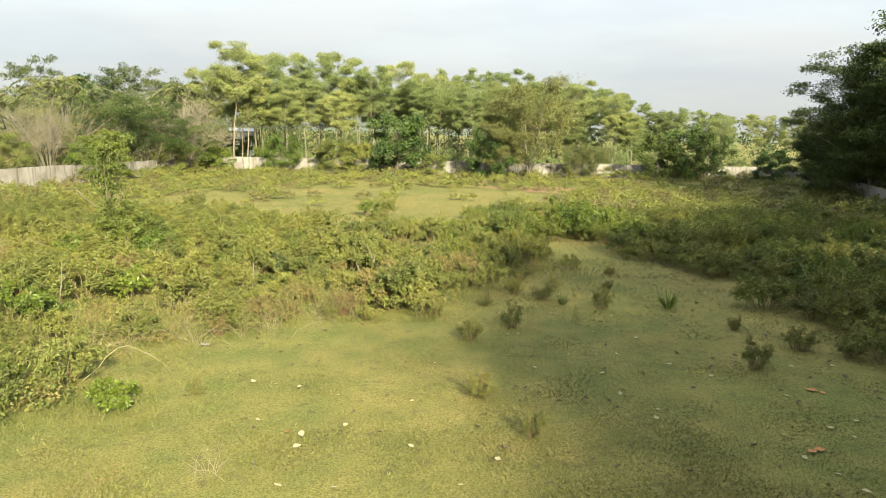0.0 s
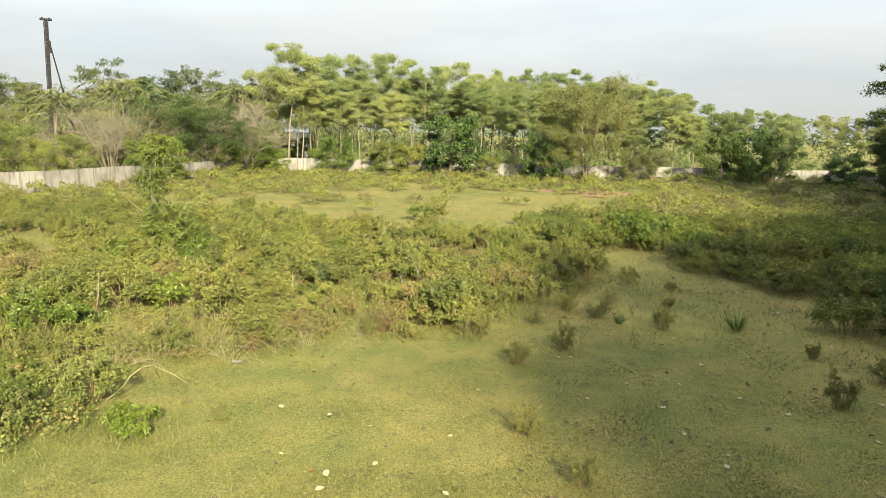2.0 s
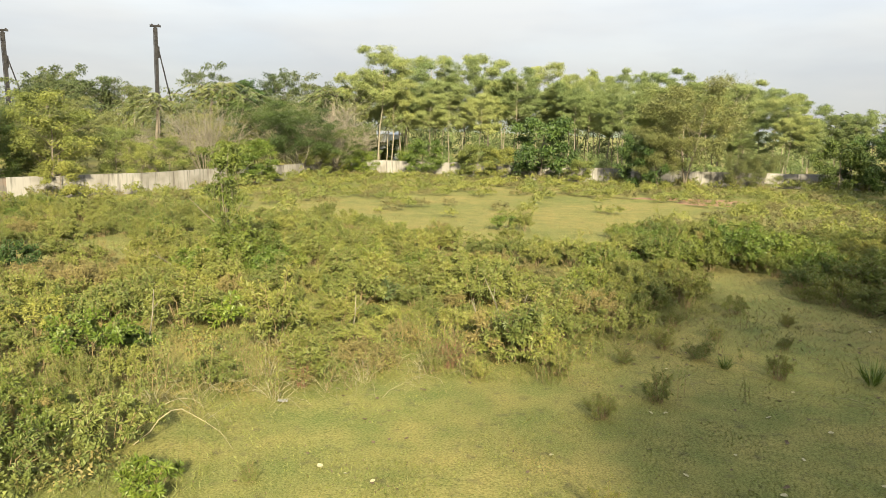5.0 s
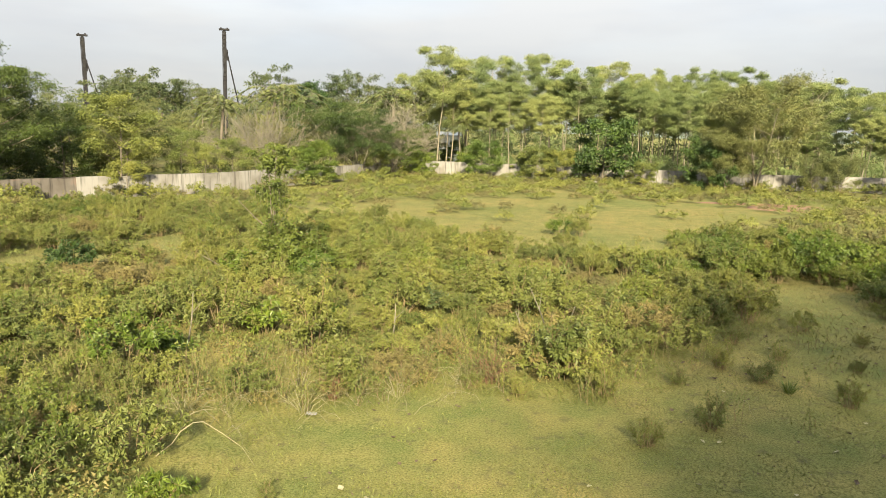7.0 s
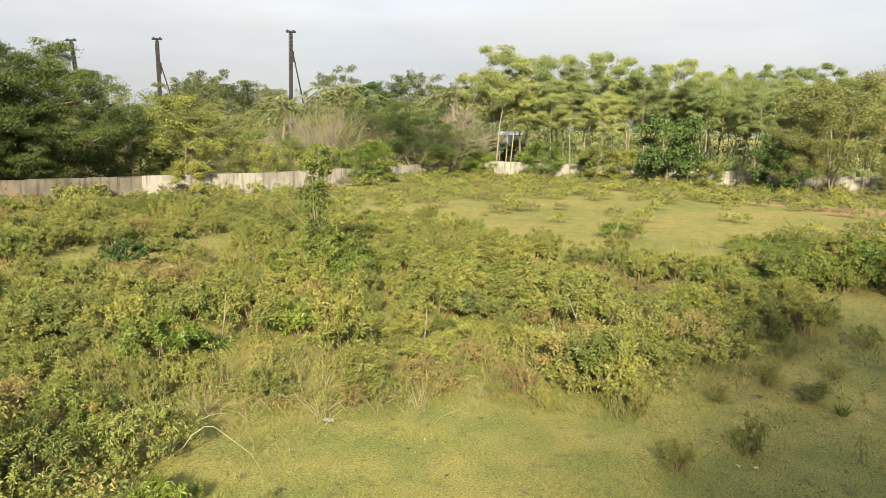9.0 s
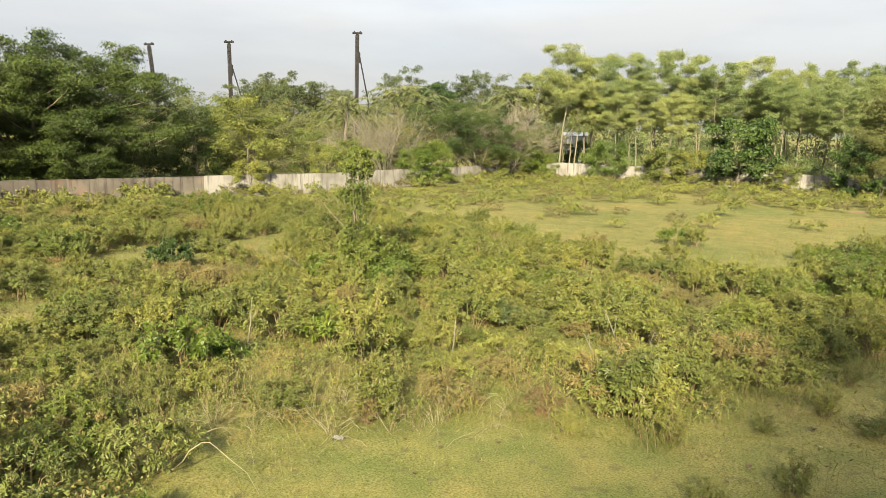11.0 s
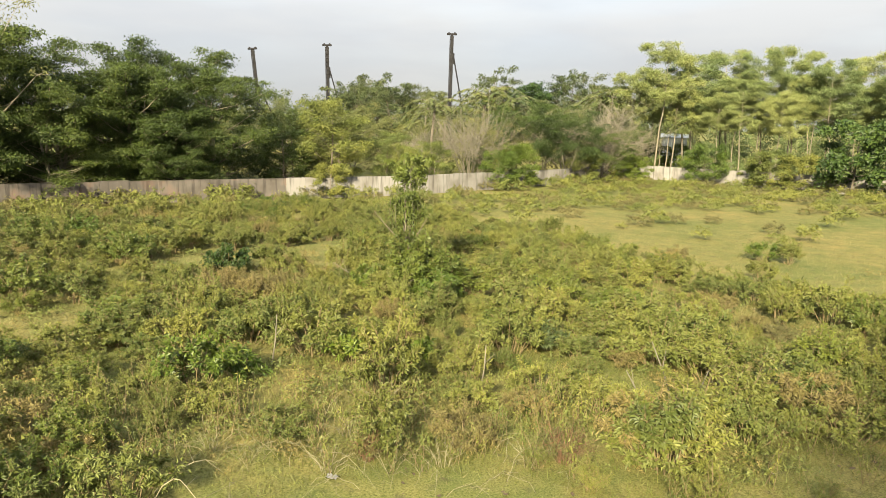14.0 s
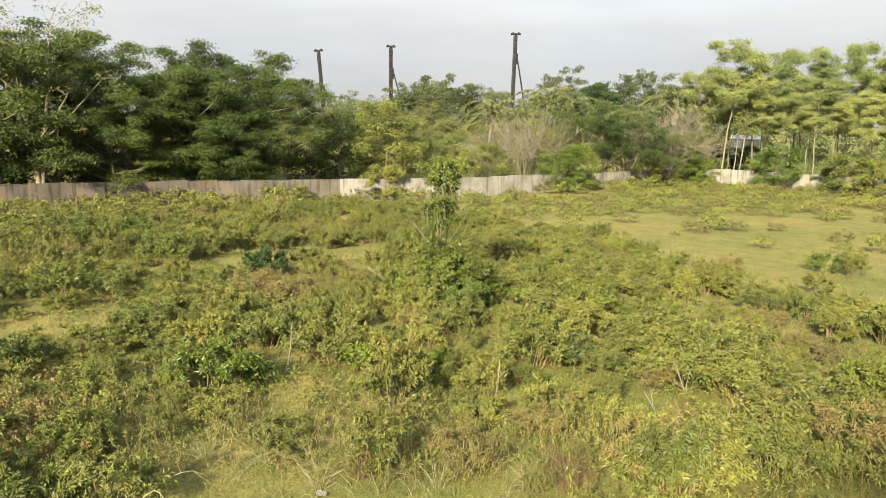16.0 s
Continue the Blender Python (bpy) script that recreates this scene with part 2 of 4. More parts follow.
def part(name, bm, material, parent, label=""):
    me = bpy.data.meshes.new(name)
    bm.to_mesh(me)
    bm.free()
    me.materials.append(material)
    return child(name, me, parent, label)


class Tubes:
    """Collects tapered branches into one mesh."""
    def __init__(self):
        self.v, self.f = [], []

    def add(self, pts, radii, sides=5):
        pts = [Vector(p) for p in pts]
        start = len(self.v)
        for i, (p, r) in enumerate(zip(pts, radii)):
            d = (pts[min(i + 1, len(pts) - 1)] - pts[max(i - 1, 0)]).normalized()
            s = d.cross(Vector((0.31, 0.9, 0.29))).normalized()
            u = s.cross(d)
            for k in range(sides):
                a = 2 * math.pi * k / sides
                self.v.append(tuple(p + (s * math.cos(a) + u * math.sin(a)) * r))
        for i in range(len(pts) - 1):
            for k in range(sides):
                a, b = start + i * sides + k, start + i * sides + (k + 1) % sides
                self.f.append((a, b, b + sides, a + sides))
        self.f.append(tuple(start + (len(pts) - 1) * sides + k for k in range(sides)))


def unit(a):
    return a / np.maximum(np.linalg.norm(a, axis=1, keepdims=True), 1e-6)


def leaf_quads(rng, base, axis, length, width, fold=0.18, face=None):
    """Pointed leaves, folded along the midrib, from points and directions."""
    n = len(base)
    axis = unit(axis)
    face = np.array([0, 0, 0.8]) + rng.normal(0, 0.8, (n, 3)) if face is None else face
    side = unit(np.cross(axis, face))
    up = np.cross(side, axis)
    ln = (length * rng.uniform(0.65, 1.3, n))[:, None]
    wd = (width * rng.uniform(0.7, 1.25, n))[:, None]
    mid = base + axis * ln * 0.45
    tip = base + axis * ln - up * ln * 0.18
    return np.stack([base, mid + side * wd / 2 + up * wd * fold, tip, mid - side * wd / 2 + up * wd * fold], 1)


def quad_mesh(name, quads, mat):
    v = quads.reshape(-1, 3)
    f = np.arange(len(v)).reshape(-1, quads.shape[1])
    return mesh(name, v.tolist(), f.tolist(), mat)


def clump(rng, centre, radius, flat, n, length, width, droop=0.25):
    d = unit(rng.normal(0, 1, (n, 3)))
    d[:, 2] = np.abs(d[:, 2]) * np.where(rng.random(n) < 0.72, 1, -1)
    r = radius * rng.uniform(0.22, 1.0, n)[:, None] * rng.uniform(0.75, 1.15, n)[:, None]
    base = np.array(centre) + d * r * np.array([1, 1, flat])
    t = rng.normal(0, 1, (n, 3))
    t = unit(t - d * (t * d).sum(1, keepdims=True))
    # blades lie over the clump's outside like tiles, tips outward and down
    axis = t * 0.75 + d * np.array([0.6, 0.6, 0.25]) + np.array([0, 0, -droop])
    return leaf_quads(rng, base, axis, length, width, face=d + np.array([0, 0, 0.3]) + rng.normal(0, 0.42, (n, 3)))


def plant(name, tubes, quads, stem_mat, leaf_mat, label, category, group="", names=("trunk", "crown")):
    root = tagged(new(name), label, category, group)
    child(names[0], mesh(names[0], tubes.v, tubes.f, stem_mat, True), root)
    if quads is not None and len(quads):
        child(names[1], quad_mesh(names[1], quads, leaf_mat), root)
    return root


def grow(seed, h, base=0.45, spread=0.3, limbs=10, subs=4, cl=1.2, flat=0.55, per=45, leaf=0.4, wide=0.2, rise=0.5, r0=0.16, lean=0.03, peak=0.6, top=0.97, droop=0.25, sides=6, leaders=1):
    """A tree: tapered trunk, limbs, twigs, and a clump of leaves on each twig."""
    rng = np.random.default_rng(seed)
    tub, quads = Tubes(), []
    for k in range(leaders):
        la = rng.uniform(0, 6.28) if leaders == 1 else 6.28 * k / leaders + rng.uniform(-0.4, 0.4)
        ln = lean if leaders == 1 else lean * rng.uniform(0.7, 1.3)
        hh = h if leaders == 1 else h * rng.uniform(0.82, 1.0)
        zs = np.linspace(0, 0.93, 8)
        wob = np.cumsum(rng.normal(0, 0.008 * hh, (8, 2)), 0) * (zs[:, None] > 0)
        px = [(math.cos(la) * ln * hh * z ** 1.3 + w[0], math.sin(la) * ln * hh * z ** 1.3 + w[1], z * hh) for z, w in zip(zs, wob)]
        tub.add(px, [r0 * (1.15 - z) for z in zs], sides)
        for i in range(limbs):
            f = base + (top - base) * (i + rng.uniform(0.1, 0.9)) / limbs
            s = np.array([np.interp(f, zs, [p[c] for p in px]) for c in range(3)])
            e = (f - peak) / (peak - base + 0.12 if f < peak else 1.08 - peak)
            reach = spread * h * max(0.22, math.sqrt(max(0.0, 1 - e * e))) * rng.uniform(0.7, 1.2)
            a = i * 2.4 + rng.uniform(-0.5, 0.5)
            way = np.array([math.cos(a), math.sin(a), rise * rng.uniform(0.5, 1.3)])
            mid, end = s + way * reach * 0.5, s + way * reach + np.array([0, 0, 0.08 * reach])
            rl = r0 * (1.15 - f) * 0.5
            tub.add([s, mid, end], [rl, rl * 0.65, rl * 0.25], 4)
            for j in range(subs):
                q = rng.uniform(0.45, 1.0) if j else 1.0
                st = s + (end - s) * q
                sw = way * 0.6 + rng.normal(0, 0.6, 3) * np.array([1, 1, 0.5])
                te = st + sw / np.linalg.norm(sw) * cl * rng.uniform(0.5, 1.1) * (1 if j else 0.4)
                tub.add([st, te], [rl * 0.3, rl * 0.1], 3)
                if per:
                    quads.append(clump(rng, te, cl * rng.uniform(0.7, 1.15), flat, int(per * rng.uniform(0.7, 1.3)), leaf, wide, droop))
        if per:
            quads.append(clump(rng, px[-1], cl, 0.8, per, leaf, wide, droop))
    return tub, (np.concatenate(quads) if quads else None)


def bush(seed, h, r, stems=16, sides=7, per=24, leaf=0.08, wide=0.034, lift=0.6, hang=0.15, low=0.55):
    """A weedy shrub: stems fanning from the ground, leafy side shoots on their upper part, open and twiggy below."""
    rng = np.random.default_rng(seed)
    tub, quads = Tubes(), []
    for i in range(stems):
        a, tilt = i * 2.4 + rng.uniform(-0.5, 0.5), math.sqrt(rng.uniform(0.02, 1.0))
        out = np.array([math.cos(a), math.sin(a), 0.0])
        tall = rng.uniform(1.05, 1.3) if i % 6 == 0 else rng.uniform(0.62, 1.02)
        foot = out * 0.3 * r * tilt + rng.normal(0, 0.04, 3) * np.array([1, 1, 0])
        end = out * r * tilt + np.array([0, 0, h * (1 - 0.5 * tilt ** 2) * tall])
        mid = foot * 0.55 + end * 0.45 + np.array([0, 0, 0.12 * h]) + rng.normal(0, 0.03, 3)
        tub.add([foot - np.array([0, 0, 0.05]), mid, end], [0.011, 0.008, 0.003], 4)
        for j in range(sides):
            q = rng.uniform(low, 1.0) if j % 4 else rng.uniform(min(low, 0.2), 0.6)
            s = mid + (end - mid) * (q - 0.3) / 0.7 if q > 0.3 else foot + (mid - foot) * q / 0.3
            d = out * rng.uniform(0.1, 0.9) + np.array([0, 0, lift * rng.uniform(0.4, 1.5)]) + rng.normal(0, 0.5, 3) * np.array([1, 1, 0.5])
            d /= np.linalg.norm(d)
            ln = (h + r) * rng.uniform(0.08, 0.18)
            e = s + d * ln
            tub.add([s, e], [0.005, 0.002], 3)
            k = max(4, int(per * rng.uniform(0.7, 1.3)))
            u = rng.uniform(0.05, 1.08, k)[:, None]
            p = s + d * ln * u - np.array([0, 0, hang * ln]) * u ** 2
            t = rng.normal(0, 1, (k, 3))
            t = unit(t - d * (t @ d)[:, None])
            p = p + t * rng.uniform(0, 0.35 * leaf, k)[:, None]
            quads.append(leaf_quads(rng, p, t * 0.85 + d * 0.6 + np.array([0, 0, -hang]), leaf, wide, face=t * 0.2 + d * 0.5 + out * 0.25 + np.array([0, 0, 0.4]) + rng.normal(0, 0.5, (k, 3))))
    q = np.concatenate(quads)
    q[:, :, 2] = np.maximum(q[:, :, 2], 0.0)
    return tub, q


def fan(seed, h, r, stems=12, twigs=6, r0=0.035):
    """Bare branches fanning upwards."""
    rng = np.random.default_rng(seed)
    tub = Tubes()
    for i in range(stems):
        a, tilt = i * 2.4 + rng.uniform(-0.4, 0.4), math.sqrt(rng.uniform(0.05, 1))
        end = np.array([math.cos(a) * r * tilt, math.sin(a) * r * tilt, h * (1 - 0.4 * tilt * tilt) * rng.uniform(0.75, 1.05)])
        mid = end * np.array([0.38, 0.38, 0.42]) + rng.normal(0, 0.04, 3) * h
        tub.add([(0.1 * math.cos(a), 0.1 * math.sin(a), -0.1), mid, end], [r0, r0 * 0.7, r0 * 0.25], 4)
        for j in range(twigs):
            q = rng.uniform(0.1, 0.9)
            s = mid + (end - mid) * q
            d = (end - mid) / np.linalg.norm(end - mid) * 0.8 + rng.normal(0, 0.6, 3)
            e = s + d * h * rng.uniform(0.12, 0.26)
            tub.add([s, e], [r0 * 0.42, r0 * 0.2], 3)
            for k in range(2):
                s2 = s + (e - s) * rng.uniform(0.3, 0.9)
                tub.add([s2, s2 + (d + rng.normal(0, 0.5, 3)) * h * rng.uniform(0.05, 0.11)], [r0 * 0.28, r0 * 0.14], 3)
    return tub


def inside(x, y, poly):
    hit = False
    for (x1, y1), (x2, y2) in zip(poly, poly[1:] + poly[:1]):
        if (y1 > y) != (y2 > y) and x < (x2 - x1) * (y - y1) / (y2 - y1) + x1:
            hit = not hit
    return hit


def place(ob, x, y, s=1.0, turn=0.0, z=None, sz=None):
    m = pose(x, y, gz(x, y) - 0.03 if z is None else z, 0, 0, turn)
    ob.matrix_basis = m @ Matrix.Diagonal((s, s, s if sz is None else sz, 1))
    return ob


def again(ob, x, y, s=1.0, turn=0.0, sz=None):
    c = copy_thing(ob, Matrix())
    return place(c, x, y, s, turn, None, sz)

# ---- ground ----
def ground_sheet():
    k = np.linspace(-1, 1, 221)
    xs, ys = np.sinh(k * 5.2) / math.sinh(5.2) * 2500 - 5, np.sinh(k * 5.2) / math.sinh(5.2) * 2500 + 40
    v = [(x, y, gz(x, y)) for y in ys for x in xs]
    n = len(xs)
    f = [(j * n + i, j * n + i + 1, (j + 1) * n + i + 1, (j + 1) * n + i) for j in range(n - 1) for i in range(n - 1)]
    return tagged(new("ground", mesh("ground", v, f, M_GROUND, True)), "flat field of short yellowish green grass", "ground", kind="structure")


ground = ground_sheet()

NEAR_CLEAR = [(-14.0, 8.0), (-9.4, 12.9), (-8.4, 15.0), (-8.7, 17.4), (-7.5, 19.9), (-5.3, 21.3), (-4.2, 23.2), (-2.4, 23.0), (-0.1, 23.4), (1.0, 27.0), (2.4, 29.6), (4.9, 32.4), (5.3, 39.6), (9.5, 40.0), (9.3, 33.6), (11.1, 33.0), (11.5, 30.0), (13.0, 29.2), (11.3, 24.3), (12.5, 23.6), (11.5, 20.4), (12.6, 20.4), (12.2, 18.0), (13.5, 13.0), (13.0, -14.0), (-16.0, -14.0)]
MID_CLEAR = [(-30.0, 55.5), (-26.0, 62.5), (-17.0, 72.5), (-5.0, 78.0), (8.0, 77.5), (13.0, 71.0), (5.5, 58.5), (2.0, 51.0), (1.5, 42.5), (-1.0, 41.4), (-4.5, 42.4), (-8.3, 45.2), (-15.7, 48.6), (-24.5, 50.5)]
WEST_CLEAR = [(-33.0, 23.3), (-29.0, 28.5), (-30.5, 32.0), (-28.3, 35.0), (-27.0, 39.5), (-22.0, 37.5), (-21.5, 33.0), (-25.0, 32.0), (-24.8, 30.0), (-26.5, 27.0)]
THIN = [(-7.0, 12.0), (-9.0, 16.9), (-12.3, 20.8), (-8.5, 23.5), (-4.3, 23.7), (-7.9, 19.7), (-5.2, 12.0)]

# hills on the horizon
def hills():
    v, f = [], []
    n = 120
    for i in range(n + 1):
        a = radians(-70 + 170 * i / n)
        r = 1900
        h = 26 + 16 * noise.noise((i * 0.09, 1.7, 0)) + 7 * noise.noise((i * 0.4, 5.0, 0))
        x, y = -r * math.sin(a), r * math.cos(a)
        v += [(x * 0.92, y * 0.92, -2), (x, y, h), (x * 1.12, y * 1.12, -2)]
    for i in range(n):
        for k in range(2):
            a = i * 3 + k
            f.append((a, a + 3, a + 4, a + 1))
    return tagged(new("backdrop", mesh("backdrop", v, f, M_HILL, True)), "low wooded hills on the horizon", "hills", kind="structure")


hills()

# ---- boundary wall: posts and rendered panels ----
def box(sx, sy, sz, bevel=0.012, z0=0.0):
    bm = bmesh.new()
    bmesh.ops.create_cube(bm, size=1)
    bmesh.ops.scale(bm, vec=(sx, sy, sz), verts=bm.verts)
    bmesh.ops.translate(bm, vec=(0, 0, sz / 2 + z0), verts=bm.verts)
    if bevel:
        bmesh.ops.bevel(bm, geom=bm.edges[:], offset=bevel, segments=1, affect="EDGES")
    return bm


def box_mesh(name, sx, sy, sz, mat, bevel=0.012, z0=0.0):
    me = bpy.data.meshes.new(name)
    bm = box(sx, sy, sz, bevel, z0)
    bm.to_mesh(me)
    bm.free()
    me.materials.append(mat)
    return me


def boundary(name, line, mat, label, seed):
    rng = random.Random(seed)
    panel_me = box_mesh("panel", 1.0, 0.11, 2.1, mat, 0.008)
    post_me = box_mesh("post", 0.19, 0.135, 2.16, mat, 0.012)
    cap_me = box_mesh("coping", 1.0, 0.13, 0.05, mat, 0.008)
    spots = []
    for (x1, y1), (x2, y2) in zip(line, line[1:]):
        d = math.hypot(x2 - x1, y2 - y1)
        n = max(1, round(d / 2.5))
        for i in range(n):
            spots.append((x1 + (x2 - x1) * i / n, y1 + (y2 - y1) * i / n, math.atan2(y2 - y1, x2 - x1), d / n))
    root = tagged(new(name, None), label, "wall", kind="structure")
    for x, y, a, w in spots:
        cx, cy = x + math.cos(a) * w / 2, y + math.sin(a) * w / 2
        z = gz(cx, cy) - 0.12 + rng.uniform(-0.04, 0.04)
        tilt = rng.uniform(-0.8, 0.8)
        p = child("panel", panel_me, root)
        p.matrix_basis = pose(cx, cy, z, tilt, 0, math.degrees(a)) @ Matrix.Diagonal((w - 0.19, 1, 1, 1))
        c = child("coping", cap_me, root)
        c.matrix_basis = pose(cx, cy, z + 2.1, tilt, 0, math.degrees(a)) @ Matrix.Diagonal((w - 0.19, 1, 1, 1))
        q = child("post", post_me, root)
        q.matrix_basis = pose(x, y, gz(x, y) - 0.12, 0, 0, math.degrees(a))
    return root


WEST = [(-61, 14), (-58.5, 24), (-57, 33), (-54, 45), (-48.5, 55)]
WEST_FAR = [(-48.5, 55), (-43.5, 66), (-41, 78), (-39, 93), (-38, 108), (-33, 113.5)]
NORTH = [(-33, 113.5), (-21, 111.5), (-7, 108), (3, 108), (17, 107), (31, 110), (48, 107)]
EAST = [(48, 107), (48, 96), (43.5, 75), (39, 62), (30, 34), (22, 6)]
boundary("wall_west", WEST, M_OLDWALL, "old stained concrete panel wall with posts, base colour darkened for tree shade", 1)
boundary("wall_northwest", WEST_FAR, M_WALL, "weathered whitewashed concrete panel wall", 2)
boundary("wall_north", NORTH, M_WALL, "weathered whitewashed concrete panel wall behind shrubs", 3)
boundary("wall_east", EAST, M_WALL, "streaked grey concrete panel wall under trees", 4)

# ---- trees ----
def stand(makers, spots, seed, grp=""):
    """Puts trees at (x, y, height), cycling through a few grown ones."""
    rng = random.Random(seed)
    for i, (x, y, h) in enumerate(spots):
        root, h0 = makers[i % len(makers)]
        s = (h - gz(x, y)) / h0
        w = s * rng.uniform(0.92, 1.12) if s > 0.85 else s * 1.12
        if i < len(makers):
            place(root, x, y, w, rng.uniform(0, 360), None, s)
        else:
            again(root, x, y, w, rng.uniform(0, 360), s)


def teak(seed):
    t, q = grow(seed, 18, base=0.52, spread=0.19, limbs=18, subs=8, cl=1.05, flat=0.6, per=105, leaf=0.23, wide=0.12, rise=0.5, r0=0.12, peak=0.74, droop=0.4)
    return plant("teak_tree", t, q, M_PALEBARK, M_TEAK, "tall slender tree with pale bare trunk and yellow-green crown", "tree", "trees behind the wall"), 18.6


TEAK = [(-34.2, 115.0, 19.6), (-31.7, 123.1, 18.5), (-29.5, 131.9, 20.5), (-22.0, 125.4, 18.7), (-18.4, 132.1, 20.1), (-12.2, 124.8, 17.1), (-8.7, 143.2, 19.9), (-3.5, 140.5, 17.8), (1.3, 155.6, 19.3), (6.9, 155.5, 19.5), (14.0, 157.0, 19.9), (20.5, 164.4, 18.0), (-38.5, 116.7, 16.1), (-32.3, 118.8, 15.3), (-23.3, 121.0, 14.6), (-15.0, 126.5, 15.9), (-5.3, 130.4, 15.2), (-0.7, 125.6, 14.0)]
TEAK_EAST = [(29.1, 140.4, 14.8), (32.1, 134.6, 13.8), (36.1, 133.6, 12.8), (39.6, 132.5, 10.7), (40.3, 125.0, 10.9), (43.9, 125.9, 11.2), (47.6, 124.5, 10.6), (46.9, 119.1, 9.9), (49.5, 111.6, 10.0), (53.8, 109.0, 9.8), (26.0, 138.0, 15.2), (24.0, 150.0, 16.5)]
TEAK_BACK = [(-27.0, 128.0, 16.0), (-37.5, 126.0, 16.5), (-20.0, 140.0, 17.0), (-14.0, 138.0, 16.5), (-6.0, 150.0, 17.0), (3.0, 146.0, 16.5), (9.0, 140.0, 14.5), (12.0, 148.0, 16.0), (5.0, 133.0, 13.5), (11.0, 130.0, 12.5), (17.0, 138.0, 13.5), (20.0, 146.0, 15.0), (0.5, 136.0, 14.0), (-10.0, 132.0, 14.5), (-18.0, 119.5, 12.5), (-26.0, 117.5, 12.5)]
teaks = [teak(s) for s in (11, 12, 13, 14, 15)]
RT = random.Random(41)
TEAK_YOUNG = [(RT.uniform(-46, 30), RT.uniform(118, 142), RT.uniform(12, 16)) for i in range(42)]
TEAK_LOW = [(RT.uniform(16, 56), RT.uniform(113, 136), RT.uniform(6.5, 10.5)) for i in range(20)]
stand(teaks, TEAK + TEAK_EAST + TEAK_BACK + TEAK_YOUNG + TEAK_LOW, 5)


def broad(seed, h=13):
    t, q = grow(seed, h, base=0.06, spread=0.46, limbs=19, subs=6, cl=1.35, flat=0.42, per=185, leaf=0.21, wide=0.11, rise=0.42, r0=0.22, lean=0.10, peak=0.5, leaders=2)
    return plant("broad_tree", t, q, M_PALEBARK, M_DARK, "dense spreading dark green tree overhanging the wall", "tree", "dark trees"), h * 1.13


broads = [broad(s) for s in (21, 22, 23)]
BROAD = [(-62.5, 27.5, 16.4), (-60.8, 34.0, 15.6), (-60.0, 39.5, 14.3), (-58.0, 45.5, 13.8), (-58.5, 49.0, 15.0), (-56.8, 52.5, 14.6), (-64.0, 21.0, 16.6), (-58.6, 38.0, 10.0), (-55.5, 47.5, 9.0), (-66.0, 33.0, 15.0), (-64.0, 46.0, 13.5)]
BROAD_EAST = [(44.6, 61.0, 19.5), (43.0, 71.4, 12.5), (46.5, 82.0, 8.5), (43.5, 53.5, 15.0), (41.5, 67.5, 15.0), (46.5, 57.0, 22.5), (42.0, 76.0, 9.0), (54.0, 93.0, 9.0), (52.5, 88.0, 10.0), (48.5, 66.0, 16.5), (49.5, 60.0, 23.5), (44.5, 68.0, 14.0), (47.5, 74.0, 12.0)]
stand(broads, BROAD + BROAD_EAST, 6)

# sparse tree with pale limbs beside the dark ones
t, q = grow(31, 15, base=0.30, spread=0.36, limbs=10, subs=4, cl=1.0, flat=0.5, per=16, leaf=0.22, wide=0.10, rise=0.9, r0=0.20, peak=0.7, leaders=2, lean=0.12)
place(plant("sparse_tree", t, q, M_PALEBARK, M_GREYGREEN, "thinly leaved tree with pale forking limbs", "tree"), -58.6, 32.0, 1.1, 40)

# nearly bare tree behind the wall
t, q = grow(32, 15.5, base=0.35, spread=0.18, limbs=24, subs=8, cl=1.0, flat=0.8, per=2, leaf=0.25, wide=0.12, rise=0.9, r0=0.20, peak=0.65)
place(plant("bare_tree", t, q, M_PALEBARK, M_GREYGREEN, "nearly leafless tall tree with pale twigs", "tree"), 22.4, 126.4, 1.0, 10)


def dome(seed, mat, label, leaf=0.40, wide=0.22, per=70):
    t, q = grow(seed, 7, base=0.03, spread=0.48, limbs=20, subs=5, cl=0.9, flat=0.8, per=per, leaf=leaf, wide=wide, rise=0.28, r0=0.12, peak=0.34, droop=0.4)
    return plant("bushy_tree", t, q, M_BARK, mat, label, "tree", "bushy trees along the wall"), 7.4


stand([dome(41, M_DEEP, "rounded deep green bushy tree at the wall")], [(-7.0, 106.4, 8.7)], 7)
stand([dome(42, M_FRESH, "low bright green bush in front of the wall", 0.32, 0.15), dome(43, M_SHRUB, "low olive green bush in front of the wall", 0.32, 0.17)],
      [(-25.2, 109.3, 5.4), (-16.6, 109.0, 5.0), (-40.6, 80.5, 4.4), (-12.6, 108.3, 4.6), (-33.4, 105.8, 3.6), (-19.0, 111.5, 3.4), (-40.4, 84.5, 5.2), (-1.5, 106.0, 3.2), (-29.0, 115.2, 3.6), (-37.6, 98.0, 4.2), (-36.4, 108.0, 4.6), (-46.4, 58.6, 3.4)], 8)
# bushes in tree shade; dark leaf materials are picked to carry that shade
stand([dome(44, M_DARK, "bush before the wall with shade put into its dark leaf colour", 0.34, 0.19), dome(45, M_DEEP, "dense bush before the wall, leaf colour deepened for shade", 0.34, 0.19)],
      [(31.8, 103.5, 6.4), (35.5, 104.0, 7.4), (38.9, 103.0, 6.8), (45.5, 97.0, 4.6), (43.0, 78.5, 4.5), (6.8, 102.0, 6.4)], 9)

def airy(seed, h=10):
    t, q = grow(seed, h, base=0.12, spread=0.40, limbs=14, subs=5, cl=1.05, flat=0.9, per=140, leaf=0.30, wide=0.085, rise=0.8, r0=0.10, peak=0.55, leaders=2, lean=0.16)
    return plant("feathery_tree", t, q, M_BARK, M_GREYGREEN, "feathery grey-green tree leaning over the wall", "tree"), h * 1.02


